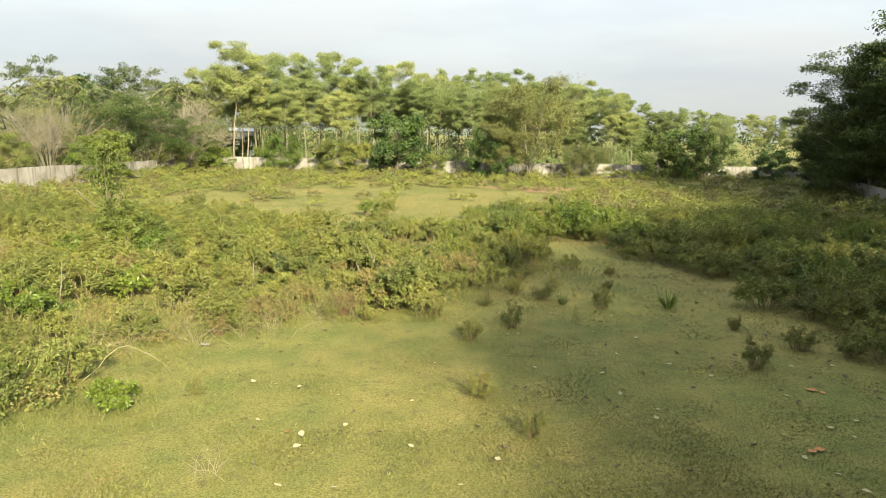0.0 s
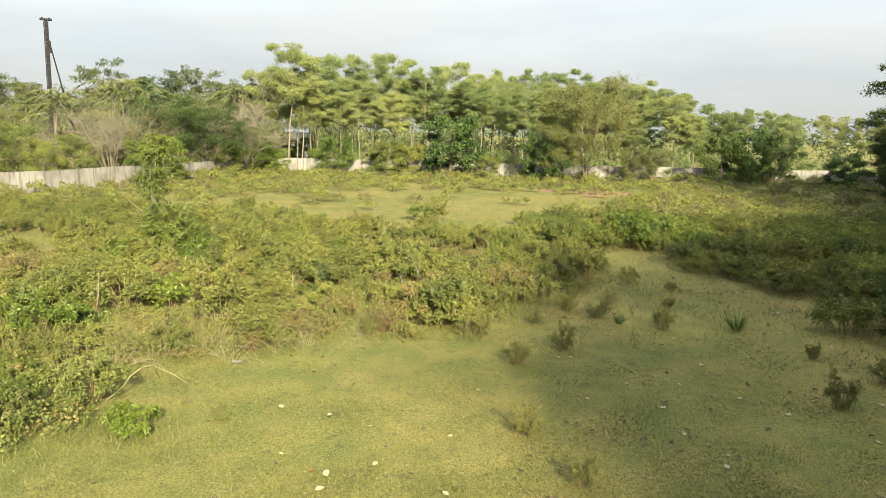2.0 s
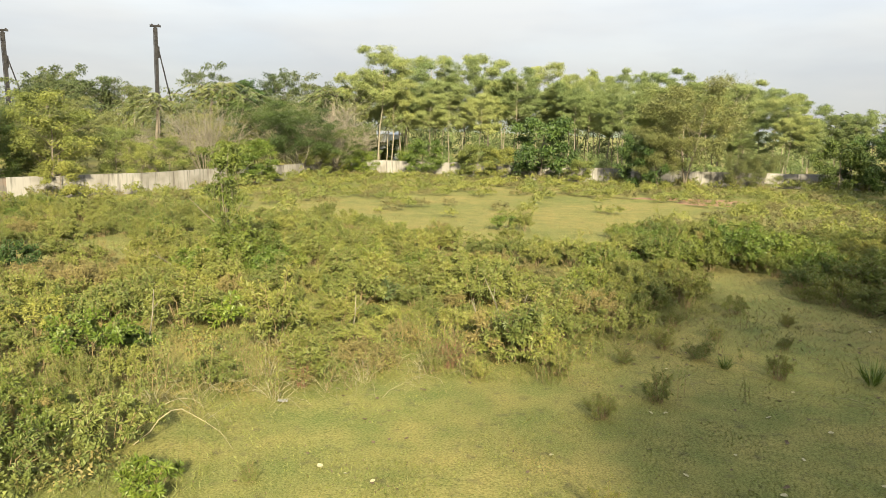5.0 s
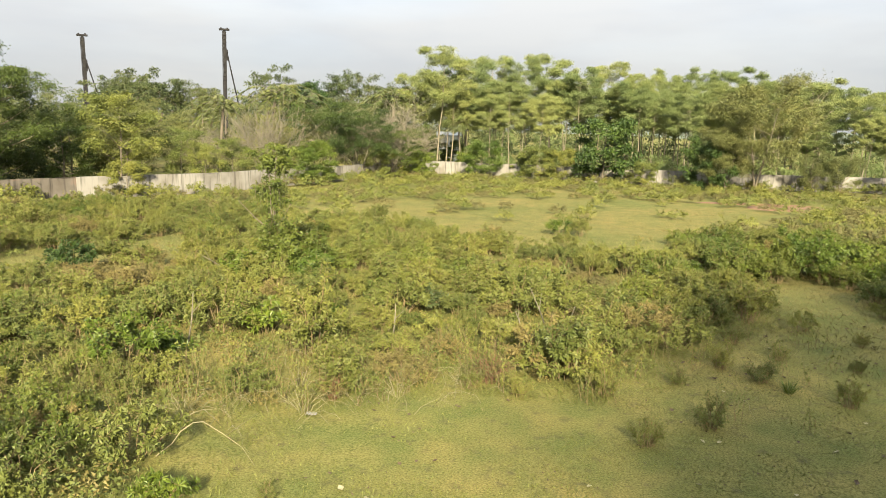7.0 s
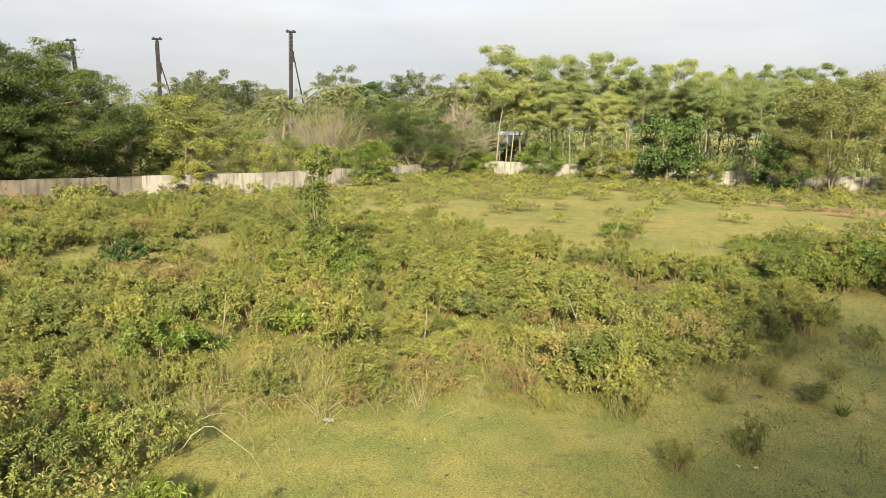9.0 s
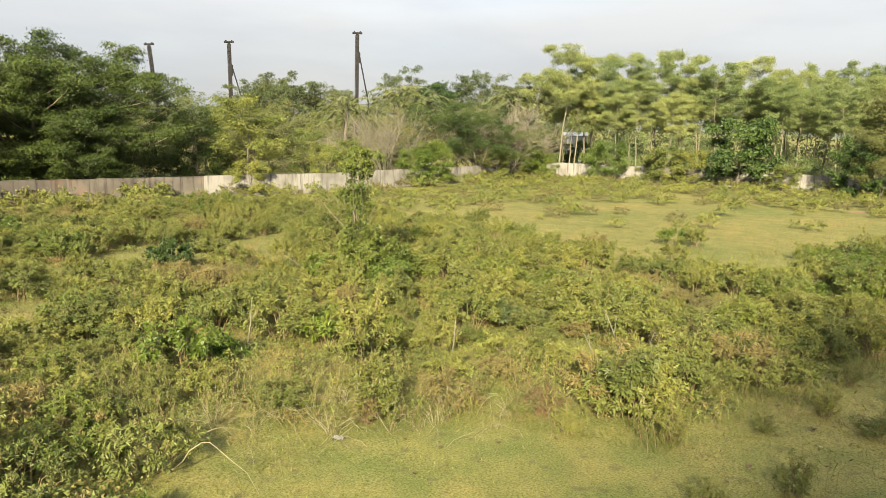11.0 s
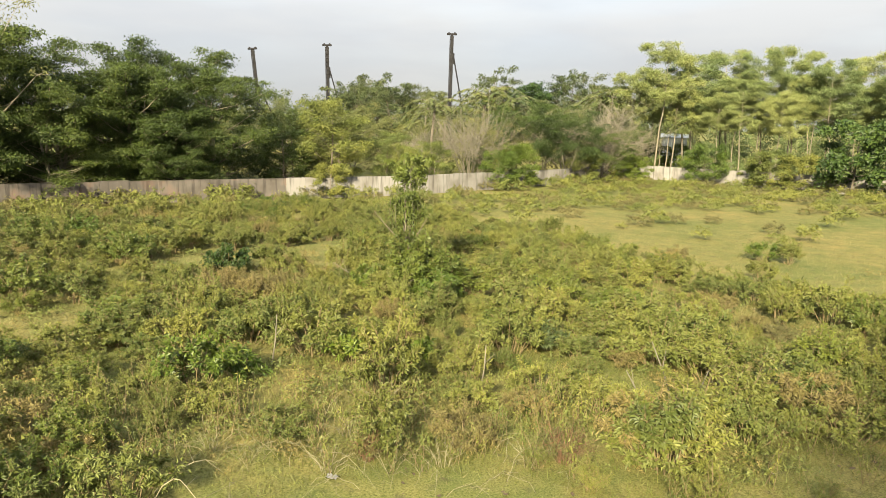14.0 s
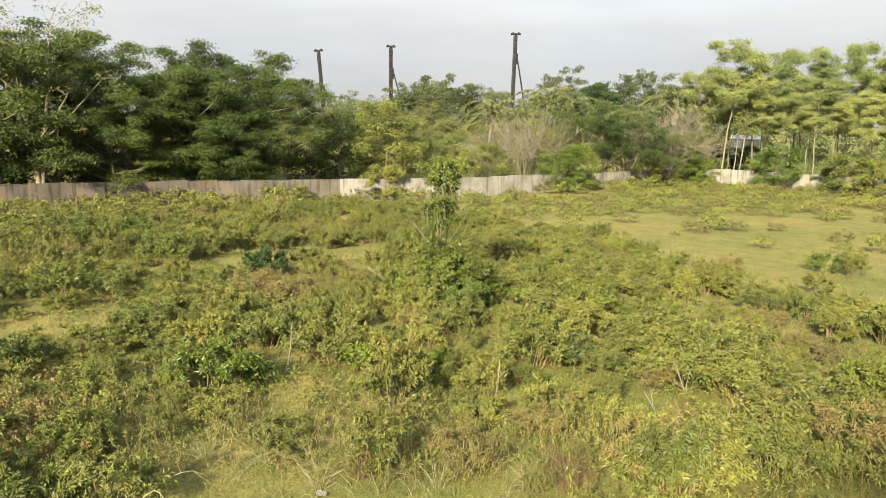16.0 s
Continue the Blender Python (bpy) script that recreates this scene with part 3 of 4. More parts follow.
stand([airy(51)], [(12.4, 101.5, 12.2), (8.9, 101.0, 7.6)], 10)
stand([airy(52)], [(19.4, 103.0, 4.1), (22.5, 103.5, 4.6)], 11)

def thorn(seed):
    t, q = grow(seed, 8, base=0.16, spread=0.62, limbs=15, subs=5, cl=1.0, flat=0.4, per=88, leaf=0.22, wide=0.09, rise=0.55, r0=0.085, peak=0.5, leaders=2, lean=0.2)
    return plant("thorn_tree", t, q, M_TWIG, M_GREYGREEN if seed == 62 else M_DARK, "low spreading thorn tree with fine leaves", "tree"), 8.2


stand([thorn(61), thorn(63)], [(-42.0, 91.0, 9.0), (-38.8, 95.0, 8.2), (-37.0, 103.5, 6.5)], 12)
stand([thorn(62)], [(-60.0, 76.0, 8.0), (-66.0, 70.0, 8.5), (-50.0, 92.0, 8.0), (-47.0, 104.0, 9.5), (-72.0, 86.0, 9.0)], 13)

def dry(seed):
    root = plant("dry_bush", fan(seed, 8, 4.6, 24, 18, 0.05), None, M_TWIG, None, "leafless bush of dry tan branches", "bush", "dry bushes", ("branching", ""))
    return root, 8.0


stand([dry(71), dry(72)], [(-45.3, 81.2, 9.4), (-38.2, 104.5, 11.0), (-39.5, 119.0, 9.0), (-43.0, 103.0, 9.5), (-54.0, 81.0, 6.0), (-60.5, 93.0, 7.0)], 14)

def yellow(seed):
    t, q = grow(seed, 8, base=0.10, spread=0.40, limbs=16, subs=5, cl=0.95, flat=0.8, per=90, leaf=0.25, wide=0.12, rise=0.8, r0=0.10, peak=0.5)
    return plant("yellow_green_tree", t, q, M_BARK, M_YELLOW, "young tree with yellow-green leaves behind the wall", "tree"), 8.3


stand([yellow(81), yellow(82)], [(-52.6, 64.8, 8.6), (-50.6, 72.0, 5.9), (-54.5, 68.0, 6.6), (-47.8, 72.5, 4.6), (-46.8, 76.0, 4.8)], 15)
stand([dome(83, M_DARK, "dark green bush behind the wall", 0.26, 0.12)], [(-57.0, 62.0, 6.6), (-60.0, 66.0, 8.0), (-47.0, 86.5, 4.2)], 16)


def palm(seed, h=11):
    rng = np.random.default_rng(seed)
    tub, quads = Tubes(), []
    top = np.array([0.5, 0.2, h * 0.72])
    tub.add([(0, 0, -0.1), (0.1, 0.05, h * 0.3), tuple(top)], [0.22, 0.16, 0.13], 7)
    for i in range(20):
        a, up = i * 2.4, rng.uniform(-0.15, 1.2)
        ln = h * 0.34 * rng.uniform(0.8, 1.1)
        u = np.linspace(0, 1, 9)
        out = np.stack([np.cos(a) * u, np.sin(a) * u, up * u - (0.75 + 0.3 * up) * u ** 2], 1) * ln
        pts = top + out
        tub.add(pts, list(0.035 * (1.05 - u)), 3)
        k = np.linspace(0.12, 1, 26)
        p = np.stack([np.interp(k, u, pts[:, c]) for c in range(3)], 1)
        side = np.array([-math.sin(a), math.cos(a), 0])
        fwd = np.array([math.cos(a), math.sin(a), -0.1])
        for sg in (-1, 1):
            quads.append(leaf_quads(rng, p, np.tile(side * sg + fwd * 0.5 + np.array([0, 0, -0.45]), (len(p), 1)), 0.66 * h / 11, 0.11))
    return plant("coconut_palm", tub, np.concatenate(quads), M_BARK, M_PALM, "coconut palm with drooping fronds", "palm", "coconut palms"), h


stand([palm(91), palm(92)], [(-78.1, 121.1, 13.0), (-76.6, 133.9, 15.0), (-71.6, 136.8, 15.5), (-55.3, 144.6, 17.5), (-31.7, 120.4, 12.0), (-87.3, 126.8, 13.5), (-62.0, 140.0, 15.0), (-57.0, 88.6, 13.5), (-52.6, 94.5, 16.0), (-48.0, 95.5, 15.0), (-42.0, 114.5, 17.0)], 17)


def distant(seed, h, spread, leaf=0.6):
    t, q = grow(seed, h, base=0.30, spread=spread, limbs=12, subs=4, cl=h * 0.085, flat=0.6, per=40, leaf=leaf, wide=leaf * 0.5, rise=0.6, r0=0.25, peak=0.62, leaders=2, lean=0.1)
    return plant("distant_tree", t, q, M_BARK, M_FAR, "distant broadleaf tree above the thicket", "tree", "distant trees"), h * 1.02


stand([distant(101, 20, 0.30), distant(102, 18, 0.22)], [(-105.2, 184.4, 23.0), (-84.8, 186.2, 22.0), (-77.0, 189.7, 20.4), (-109.1, 160.3, 16.5), (-107.0, 149.5, 16.5), (-66.0, 176.0, 17.8), (-124.0, 150.0, 18.0)], 18)
stand([distant(103, 16, 0.42)], [(-112.5, 145.2, 18.0), (-105.7, 124.7, 16.4), (-98.0, 118.0, 14.5), (-130.0, 160.0, 19.0)], 19)
t, q = grow(104, 15, base=0.2, spread=0.42, limbs=16, subs=6, cl=1.9, flat=0.6, per=70, leaf=0.6, wide=0.3, rise=0.35, r0=0.25, peak=0.5, leaders=2, lean=0.12)
place(plant("dense_tree", t, q, M_BARK, M_DEEP, "dense dark green tree far behind the wall", "tree"), -91.8, 182.7, 1.0, 15)

# more trees along the eastern wall, whose shade lies over that side of the field
shade = [broad(24, 16), broad(25, 16)]
stand(shade, [(19.6, -24.0, 19.5), (19.0, -17.0, 19.5), (17.4, -10.0, 19.5), (17.8, -3.0, 19.5), (20.0, 4.5, 19.0), (24.5, 12.5, 18.5), (29.5, 21.0, 18.0), (35.5, 29.0, 17.5), (39.0, 38.0, 18.5), (42.5, 46.0, 19.0)], 21)

stand([dome(46, M_FRESH, "bright green bush among the tall trees", 0.34, 0.16)], [(-41.0, 131.0, 5.0), (-45.0, 127.0, 4.8), (-37.0, 134.0, 4.8), (-40.5, 121.0, 4.3), (-44.0, 137.0, 5.0)], 22)

# ---- the thicket that fills the land beyond the wall: nobody could count it ----
def thicket(name, spots, seed, mat, label, leaf, wide, per, cl):
    rng = np.random.default_rng(seed)
    quads = []
    for x, y, h in spots:
        z0 = gz(x, y)
        k = max(5, int(h * 1.6))
        for j in range(k):
            f = rng.uniform(0.15, 1.0)
            r = h * 0.36 * math.sqrt(max(0.1, 1 - (f - 0.35) ** 2 * 2))
            a = rng.uniform(0, 6.28)
            c = (x + math.cos(a) * r * rng.uniform(0.2, 1), y + math.sin(a) * r * rng.uniform(0.2, 1), z0 + h * f - cl * 0.5)
            quads.append(clump(rng, c, cl * rng.uniform(0.6, 1.2), 0.7, per, leaf, wide))
    return tagged(new(name, quad_mesh(name, np.concatenate(quads), mat)), label, "thicket", kind="stuff")


def scatter(rng, n, x0, x1, y0, y1, h0, h1, ok):
    out = []
    while len(out) < n:
        x, y = rng.uniform(x0, x1), rng.uniform(y0, y1)
        if ok(x, y):
            out.append((x, y, rng.uniform(h0, h1)))
    return out


OUTLINE = [(-61, 14)] + WEST[1:] + WEST_FAR[1:] + NORTH[1:] + EAST[1:]


def beyond(x, y, gap=2.5):
    """Outside the walled field, by some distance."""
    for dx, dy in ((0, 0), (gap, 0), (-gap, 0), (0, gap), (0, -gap)):
        if inside(x + dx, y + dy, OUTLINE):
            return False
    return True


def open_line(x, y, d=2.0):
    """Keeps the gap through which the white house shows."""
    return abs((x - 0.5) * 142.0 + (y - 4.0) * 42.0) / math.hypot(142.0, 42.0) > d


R = random.Random(77)
thicket("thicket_west", scatter(R, 260, -130, -44, 62, 150, 3.0, 7.0, lambda x, y: beyond(x, y, 9)), 201, M_SCRUB, "overgrown grey-green scrub beyond the wall", 0.30, 0.14, 40, 0.95)
thicket("thicket_under_trees", scatter(R, 150, -46, 60, 108, 130, 2.2, 4.2, lambda x, y: beyond(x, y) and open_line(x, y)) + scatter(R, 150, -60, 70, 150, 175, 4.0, 7.5, beyond), 202, M_TEAK, "bright undergrowth beneath tall trees", 0.32, 0.15, 40, 0.85)
thicket("far_woods", scatter(R, 230, -230, 140, 165, 260, 9.0, 15.0, lambda x, y: True) + scatter(R, 90, -230, -95, 90, 175, 6.0, 11.0, lambda x, y: True), 203, M_FAR, "far line of mixed woods", 0.85, 0.44, 13, 2.0)
# dark fill: deep green leaves imitate the shaded interior under the crowns
thicket("thicket_dark", scatter(R, 90, -70, -58, 12, 62, 3.0, 7.0, beyond) + scatter(R, 35, 42, 62, 40, 112, 3.0, 6.0, beyond), 204, M_DEEP, "deep green undergrowth, a dark fill for the shade beneath the spreading trees", 0.26, 0.12, 34, 0.9)

# ---- field shrubs ----
def shrub_kind(name, seed, h, r, mat, label, **kw):
    t, q = bush(seed, h, r, **kw)
    return plant(name, t, q, M_STEM, mat, label, "shrub", name.replace("_", " ") + "s of the field", ("stalk", "foliage")), q


# name, height, radius, material, label, stems, side shoots, leaves on each, leaf length and width
SORTS = [
    ("weedy_shrub", 0.95, 0.80, M_SHRUB, "knee-high olive green weedy shrub in the grass", 18, 8, 17, 0.088, 0.041),
    ("spreading_shrub", 0.72, 0.95, M_SHRUB, "low spreading olive green shrub", 20, 8, 16, 0.084, 0.041),
    ("upright_shrub", 1.15, 0.70, M_WEED, "upright yellowish green weedy shrub", 17, 9, 17, 0.090, 0.038),
    ("browned_shrub", 0.80, 0.75, M_BROWNED, "dry browned weedy shrub with bare twigs", 22, 8, 12, 0.076, 0.031),
    ("leafy_shrub", 1.0, 0.85, M_FRESH, "fresh green leafy shrub", 17, 8, 16, 0.106, 0.051),
    ("dark_shrub", 1.05, 0.85, M_LUSH, "darker green leafy shrub", 19, 8, 17, 0.092, 0.045),
]
SHRUBS = [[shrub_kind(nm, 301 + 10 * i + k, h * (1 + 0.1 * k), r, mat, label, stems=st, sides=sd, per=pr, leaf=lf, wide=wd) for k in (0, 1)] for i, (nm, h, r, mat, label, st, sd, pr, lf, wd) in enumerate(SORTS)]


def fringe(x, y, d=2.2):
    """The rim of the near clearing, where small weeds stand singly."""
    ring = [inside(x + a, y + b, NEAR_CLEAR) for a, b in ((d, 0), (-d, 0), (0, d), (0, -d * 0.4))]
    return inside(x, y, NEAR_CLEAR) and y > 13 and not all(ring)


def cover(x, y):
    """How thick the shrubs stand, 0 to 1; the edges of the clearings are ragged."""
    wx, wy = x + 0.6 * noise.noise((x * 0.6, y * 0.6, 1.0)), y + 0.6 * noise.noise((x * 0.6, y * 0.6, 4.0))
    if inside(wx, wy, NEAR_CLEAR):
        return 0.06 if fringe(x, y) else 0.0
    if inside(wx, wy, MID_CLEAR):
        return 0.45 if noise.noise((x * 0.22, y * 0.22, 17.0)) > 0.27 else 0.04
    if inside(wx, wy, WEST_CLEAR):
        return 0.04
    if inside(wx, wy, THIN):
        return 0.3
    if x > 8 and y < 60:
        return 0.95
    c = 0.85 + 0.9 * noise.noise((x * 0.21, y * 0.21, 7.0))
    return c * (0.8 if y > 72 else 1.0)


def vigour(x, y):
    """Shrubs stand in mounds of different height."""
    edge = 0.0 if all(inside(x + a, y + b, OUTLINE) for a, b in ((3, 0), (-3, 0), (0, 3))) else 0.45
    if fringe(x, y):
        return 0.6 + 0.25 * noise.noise((x * 0.9, y * 0.9, 11.0))
    v = 1.05 + 0.7 * noise.noise((x * 0.24, y * 0.24, 11.0)) + 0.8 * noise.noise((x * 0.55, y * 0.55, 13.0))
    return edge + max(0.5, min(v, 1.15 if y < 20 else 1.35 - 0.2 * smooth(32, 38, y)))


def spread_shrubs():
    rng = random.Random(9)
    near, far = [], []
    # near belt on a jittered grid
    y = 9.0
    while y < 52:
        x = -44.0
        while x < 36:
            px, py = x + rng.uniform(-0.55, 0.55), y + rng.uniform(-0.55, 0.55)
            if abs(px + 8) < 16 + py * 0.75 and inside(px, py, OUTLINE) and rng.random() < cover(px, py):
                near.append((px, py))
            x += 1.3
        y += 1.3
    while y < 109:
        x = -58.0
        while x < 47:
            px, py = x + rng.uniform(-0.8, 0.8), y + rng.uniform(-0.8, 0.8)
            if inside(px, py, OUTLINE) and rng.random() < cover(px, py):
                far.append((px, py))
            x += 1.9
        y += 1.9
    y = 12.0
    while y < 52:
        x = -60.0
        while x < -44:
            px, py = x + rng.uniform(-0.8, 0.8), y + rng.uniform(-0.8, 0.8)
            if inside(px, py, OUTLINE) and rng.random() < cover(px, py) + 0.15:
                far.append((px, py))
            x += 1.6
        y += 1.6
    near.sort(key=lambda p: math.hypot(p[0] + 1, p[1] - 4))
    return near, far


near_spots, far_spots = spread_shrubs()
R = random.Random(12)


def pick(x, y):
    """Which kind of shrub grows there: greener to the east, browner in patches."""
    v = noise.noise((x * 0.16, y * 0.16, 3.0)) + R.uniform(-0.4, 0.4) + 0.5 * smooth(7, 12, x) * smooth(18, 26, y)
    return R.choice((4, 5, 5)) if v > 0.42 else 5 if v > 0.36 else 3 if v < -0.42 else R.choice((0, 1, 2))


standing, rest_spots = [0] * 6, [[] for k in range(6)]
for x, y in near_spots:
    k = pick(x, y)
    if standing[k] >= 300:
        rest_spots[k].append((x, y))
        continue
    s, tn = R.uniform(0.8, 1.2) * vigour(x, y), R.uniform(0, 360)
    root = SHRUBS[k][standing[k] % 2][0]
    if standing[k] < 2:
        place(root, x, y, s, tn)
    else:
        again(root, x, y, s, tn, s * R.uniform(0.8, 1.15))
    standing[k] += 1


def shrub_stuff(name, spots, quads, mat, label, s0, s1, thin=1, grow_leaf=1.0):
    rng = np.random.default_rng(len(name))
    out = []
    for x, y in spots:
        q = quads[rng.permutation(len(quads))[:int(len(quads) / thin)]][:, 1:]     # half a leaf blade is enough in the mass
        c = q.mean(1, keepdims=True)
        q = c + (q - c) * grow_leaf
        a, s = rng.uniform(0, 6.28), rng.uniform(s0, s1) * vigour(x, y)
        m = np.array([[math.cos(a), -math.sin(a), 0], [math.sin(a), math.cos(a), 0], [0, 0, rng.uniform(0.8, 1.15)]]) * s
        out.append(q @ m.T + np.array([x, y, gz(x, y) - 0.03]))
    return tagged(new(name, quad_mesh(name, np.concatenate(out), mat)), label, "shrubs", kind="stuff")


for i, word in enumerate(("olive", "spreading", "upright", "browned", "fresh", "dark")):
    if rest_spots[i]:
        shrub_stuff("shrub_growth_" + word, rest_spots[i], SHRUBS[i][0][1], SORTS[i][3], word + " weedy shrubs covering the field", 0.85, 1.3, 3.0, 1.8)
FAR_SORT = [[p for i, p in enumerate(far_spots) if (i * 7 + int(3 * noise.noise((p[0] * 0.1, p[1] * 0.1, 9.0)))) % 4 == k] for k in range(4)]
shrub_stuff("far_shrub_growth", FAR_SORT[0], SHRUBS[1][0][1], M_SHRUB, "low olive shrubs before the far wall", 0.8, 1.3, 5.0, 2.1)
shrub_stuff("far_browned_growth", FAR_SORT[1], SHRUBS[3][0][1], M_BROWNED, "low browned shrubs before the far wall", 0.85, 1.35, 3.6, 2.1)
shrub_stuff("far_tall_growth", FAR_SORT[2], SHRUBS[0][0][1], M_SHRUB, "weedy shrubs before the far wall", 0.75, 1.15, 5.0, 2.1)
shrub_stuff("far_green_growth", FAR_SORT[3], SHRUBS[4][0][1], M_WEED, "greener weeds before the far wall", 0.7, 1.1, 5.0, 1.9)

def weed_spots():
    rng = random.Random(19)
    out = []
    while len(out) < 1700:
        r, a = 10 * (5.2 ** rng.random()), radians(rng.uniform(-38, 72))
        x, y = 1.5 - r * math.sin(a), 4 + r * math.cos(a)
        if inside(x, y, OUTLINE) and rng.random() < (0.0 if inside(x, y, NEAR_CLEAR) else 0.1 if inside(x, y, MID_CLEAR) else 1.0):
            out.append((x, y))
    return out


WEEDS = weed_spots()
shrub_stuff("low_weeds", WEEDS[:1000], SHRUBS[1][0][1], M_SHRUB, "ankle-high weeds between the shrubs", 0.3, 0.6, 20, 2.4)
shrub_stuff("low_dry_weeds", WEEDS[1000:], SHRUBS[3][0][1], M_BROWNED, "ankle-high dry weeds between the shrubs", 0.3, 0.6, 15, 2.4)

# ---- plants that stand apart in the field ----
def vine_column(seed, h):
    """A few thin stems, bare below, with a creeper's leafy head and strands hanging down from it."""
    rng = np.random.default_rng(seed)
    tub, quads = Tubes(), []
    for k in range(6):
        a = k * 1.05
        foot = np.array([math.cos(a) * 0.22, math.sin(a) * 0.22, -0.1])
        top = np.array([rng.normal(0, 0.3), rng.normal(0, 0.3), h * rng.uniform(0.72, 0.95)])
        tub.add([foot, foot * 0.5 + top * 0.45 + rng.normal(0, 0.1, 3), top], [0.05, 0.035, 0.012], 5)
    for sx, ln in ((-1, 1.5), (1, 0.9)):     # two bare side limbs
        tub.add([(0, 0, h * 0.33), (sx * ln * 0.5, 0.2, h * 0.43), (sx * ln, 0.3, h * 0.56)], [0.035, 0.025, 0.01], 5)
    for i in range(56):
        f = rng.random() ** 0.8
        a = rng.uniform(0, 6.28)
        wide = (0.35 + 0.55 * f + 0.3 * math.sin(a * 2 + f * 9)) * math.sqrt(rng.random())
        quads.append(clump(rng, (math.cos(a) * wide, math.sin(a) * wide, h * (0.5 + 0.46 * f)), rng.uniform(0.18, 0.38), 0.8, 70, 0.14, 0.07, 0.6))
    for i in range(14):
        f = rng.uniform(0.36, 0.72)
        quads.append(clump(rng, (rng.normal(0, 0.22), rng.normal(0, 0.22), h * f), rng.uniform(0.16, 0.3), 1.3, 40, 0.13, 0.07, 0.7))
    for i in range(18):
        a, f, w = rng.uniform(0, 6.28), rng.uniform(0.6, 0.85), rng.uniform(0.3, 0.8)
        p = np.array([math.cos(a) * w, math.sin(a) * w, h * f])
        e = p + np.array([rng.normal(0, 0.15), rng.normal(0, 0.15), -rng.uniform(0.7, 1.7)])
        tub.add([p, (p + e) / 2 + rng.normal(0, 0.05, 3), e], [0.008, 0.007, 0.004], 3)
        u = rng.random(16)[:, None]
        quads.append(leaf_quads(rng, p * (1 - u) + e * u, rng.normal(0, 0.6, (16, 3)) + np.array([0, 0, -0.8]), 0.12, 0.06))
    return tub, np.concatenate(quads)


t, q = vine_column(401, 6.2)
place(plant("vine_covered_sapling", t, q, M_BARK, M_LUSH, "young tree smothered in hanging green creeper", "tree"), -15.6, 32.6, 1.0, 30)

def special(seed, name, h, r, mat, label, x, y, **kw):
    t, q = bush(seed, h, r, **kw)
    return place(plant(name, t, q, M_STEM, mat, label, "plant", "", ("stalk", "foliage")), x, y, 1.0, seed * 37.0)


for i, (x, y, h, r) in enumerate([(-14.7, 31.8, 3.0, 0.95), (-13.9, 31.6, 2.5, 1.0), (-16.4, 31.4, 1.3, 0.8), (-14.0, 33.0, 2.0, 1.0), (-12.8, 31.0, 1.6, 1.0)]):
    special(410 + i, "leafy_bush", h, r, M_LUSH if i in (0, 1, 3) else M_FRESH, "green leafy bush crowding the sapling", x, y, stems=22, sides=9, per=24, leaf=0.13, wide=0.07)
for i, (x, y, h, r) in enumerate([(5.2, 41.6, 1.3, 1.2), (6.4, 41.8, 1.7, 1.3), (8.2, 41.6, 1.9, 1.4), (9.6, 42.4, 1.9, 1.4), (10.8, 43.4, 1.7, 1.4), (9.0, 43.6, 2.0, 1.5), (7.2, 43.4, 1.8, 1.3), (4.2, 42.4, 1.2, 1.2)]):
    special(420 + i, "broadleaf_bush", h, r, M_FRESH if i in (2, 3, 6) else M_LUSH, "vigorous green bush with broad leaves", x, y, stems=22, sides=8, per=22, leaf=0.15, wide=0.075)
special(430, "blue_fern", 0.95, 0.75, M_BLUEGREEN, "bluish green fern-like plant among shrubs", -7.3, 29.3, stems=13, sides=8, per=20, leaf=0.16, wide=0.04)
special(431, "broad_leaved_weed", 0.95, 0.7, M_FRESH, "fresh green broad-leaved weed", -9.5, 25.3, stems=11, sides=5, per=10, leaf=0.19, wide=0.09)
special(432, "broad_leaved_weed", 0.62, 0.62, M_FRESH, "fresh green weed at the clearing's edge", -7.1, 14.5, stems=14, sides=7, per=16, leaf=0.11, wide=0.04)
special(433, "broad_leaved_weed", 0.8, 0.7, M_FRESH, "fresh green weed among shrubs", -12.6, 21.5, stems=11, sides=5, per=10, leaf=0.19, wide=0.09)
special(437, "broad_leaved_weed", 1.0, 0.9, M_FRESH, "bright green leafy weed between shrubs", -11.2, 24.6, stems=14, sides=6, per=12, leaf=0.17, wide=0.08)
special(434, "leafy_bush", 1.4, 1.1, M_DEEP, "dark green rounded bush in the grass", -24.6, 30.2, stems=20, sides=9, per=22, leaf=0.13, wide=0.065)
special(435, "leafy_bush", 1.0, 1.0, M_LUSH, "dark green leafy bush near the edge", -10.6, 15.2, stems=22, sides=8, per=24, leaf=0.085, wide=0.04)
special(436, "leafy_bush", 1.0, 1.0, M_LUSH, "dark green leafy bush near the edge", -11.8, 16.6, stems=22, sides=8, per=24, leaf=0.085, wide=0.04)

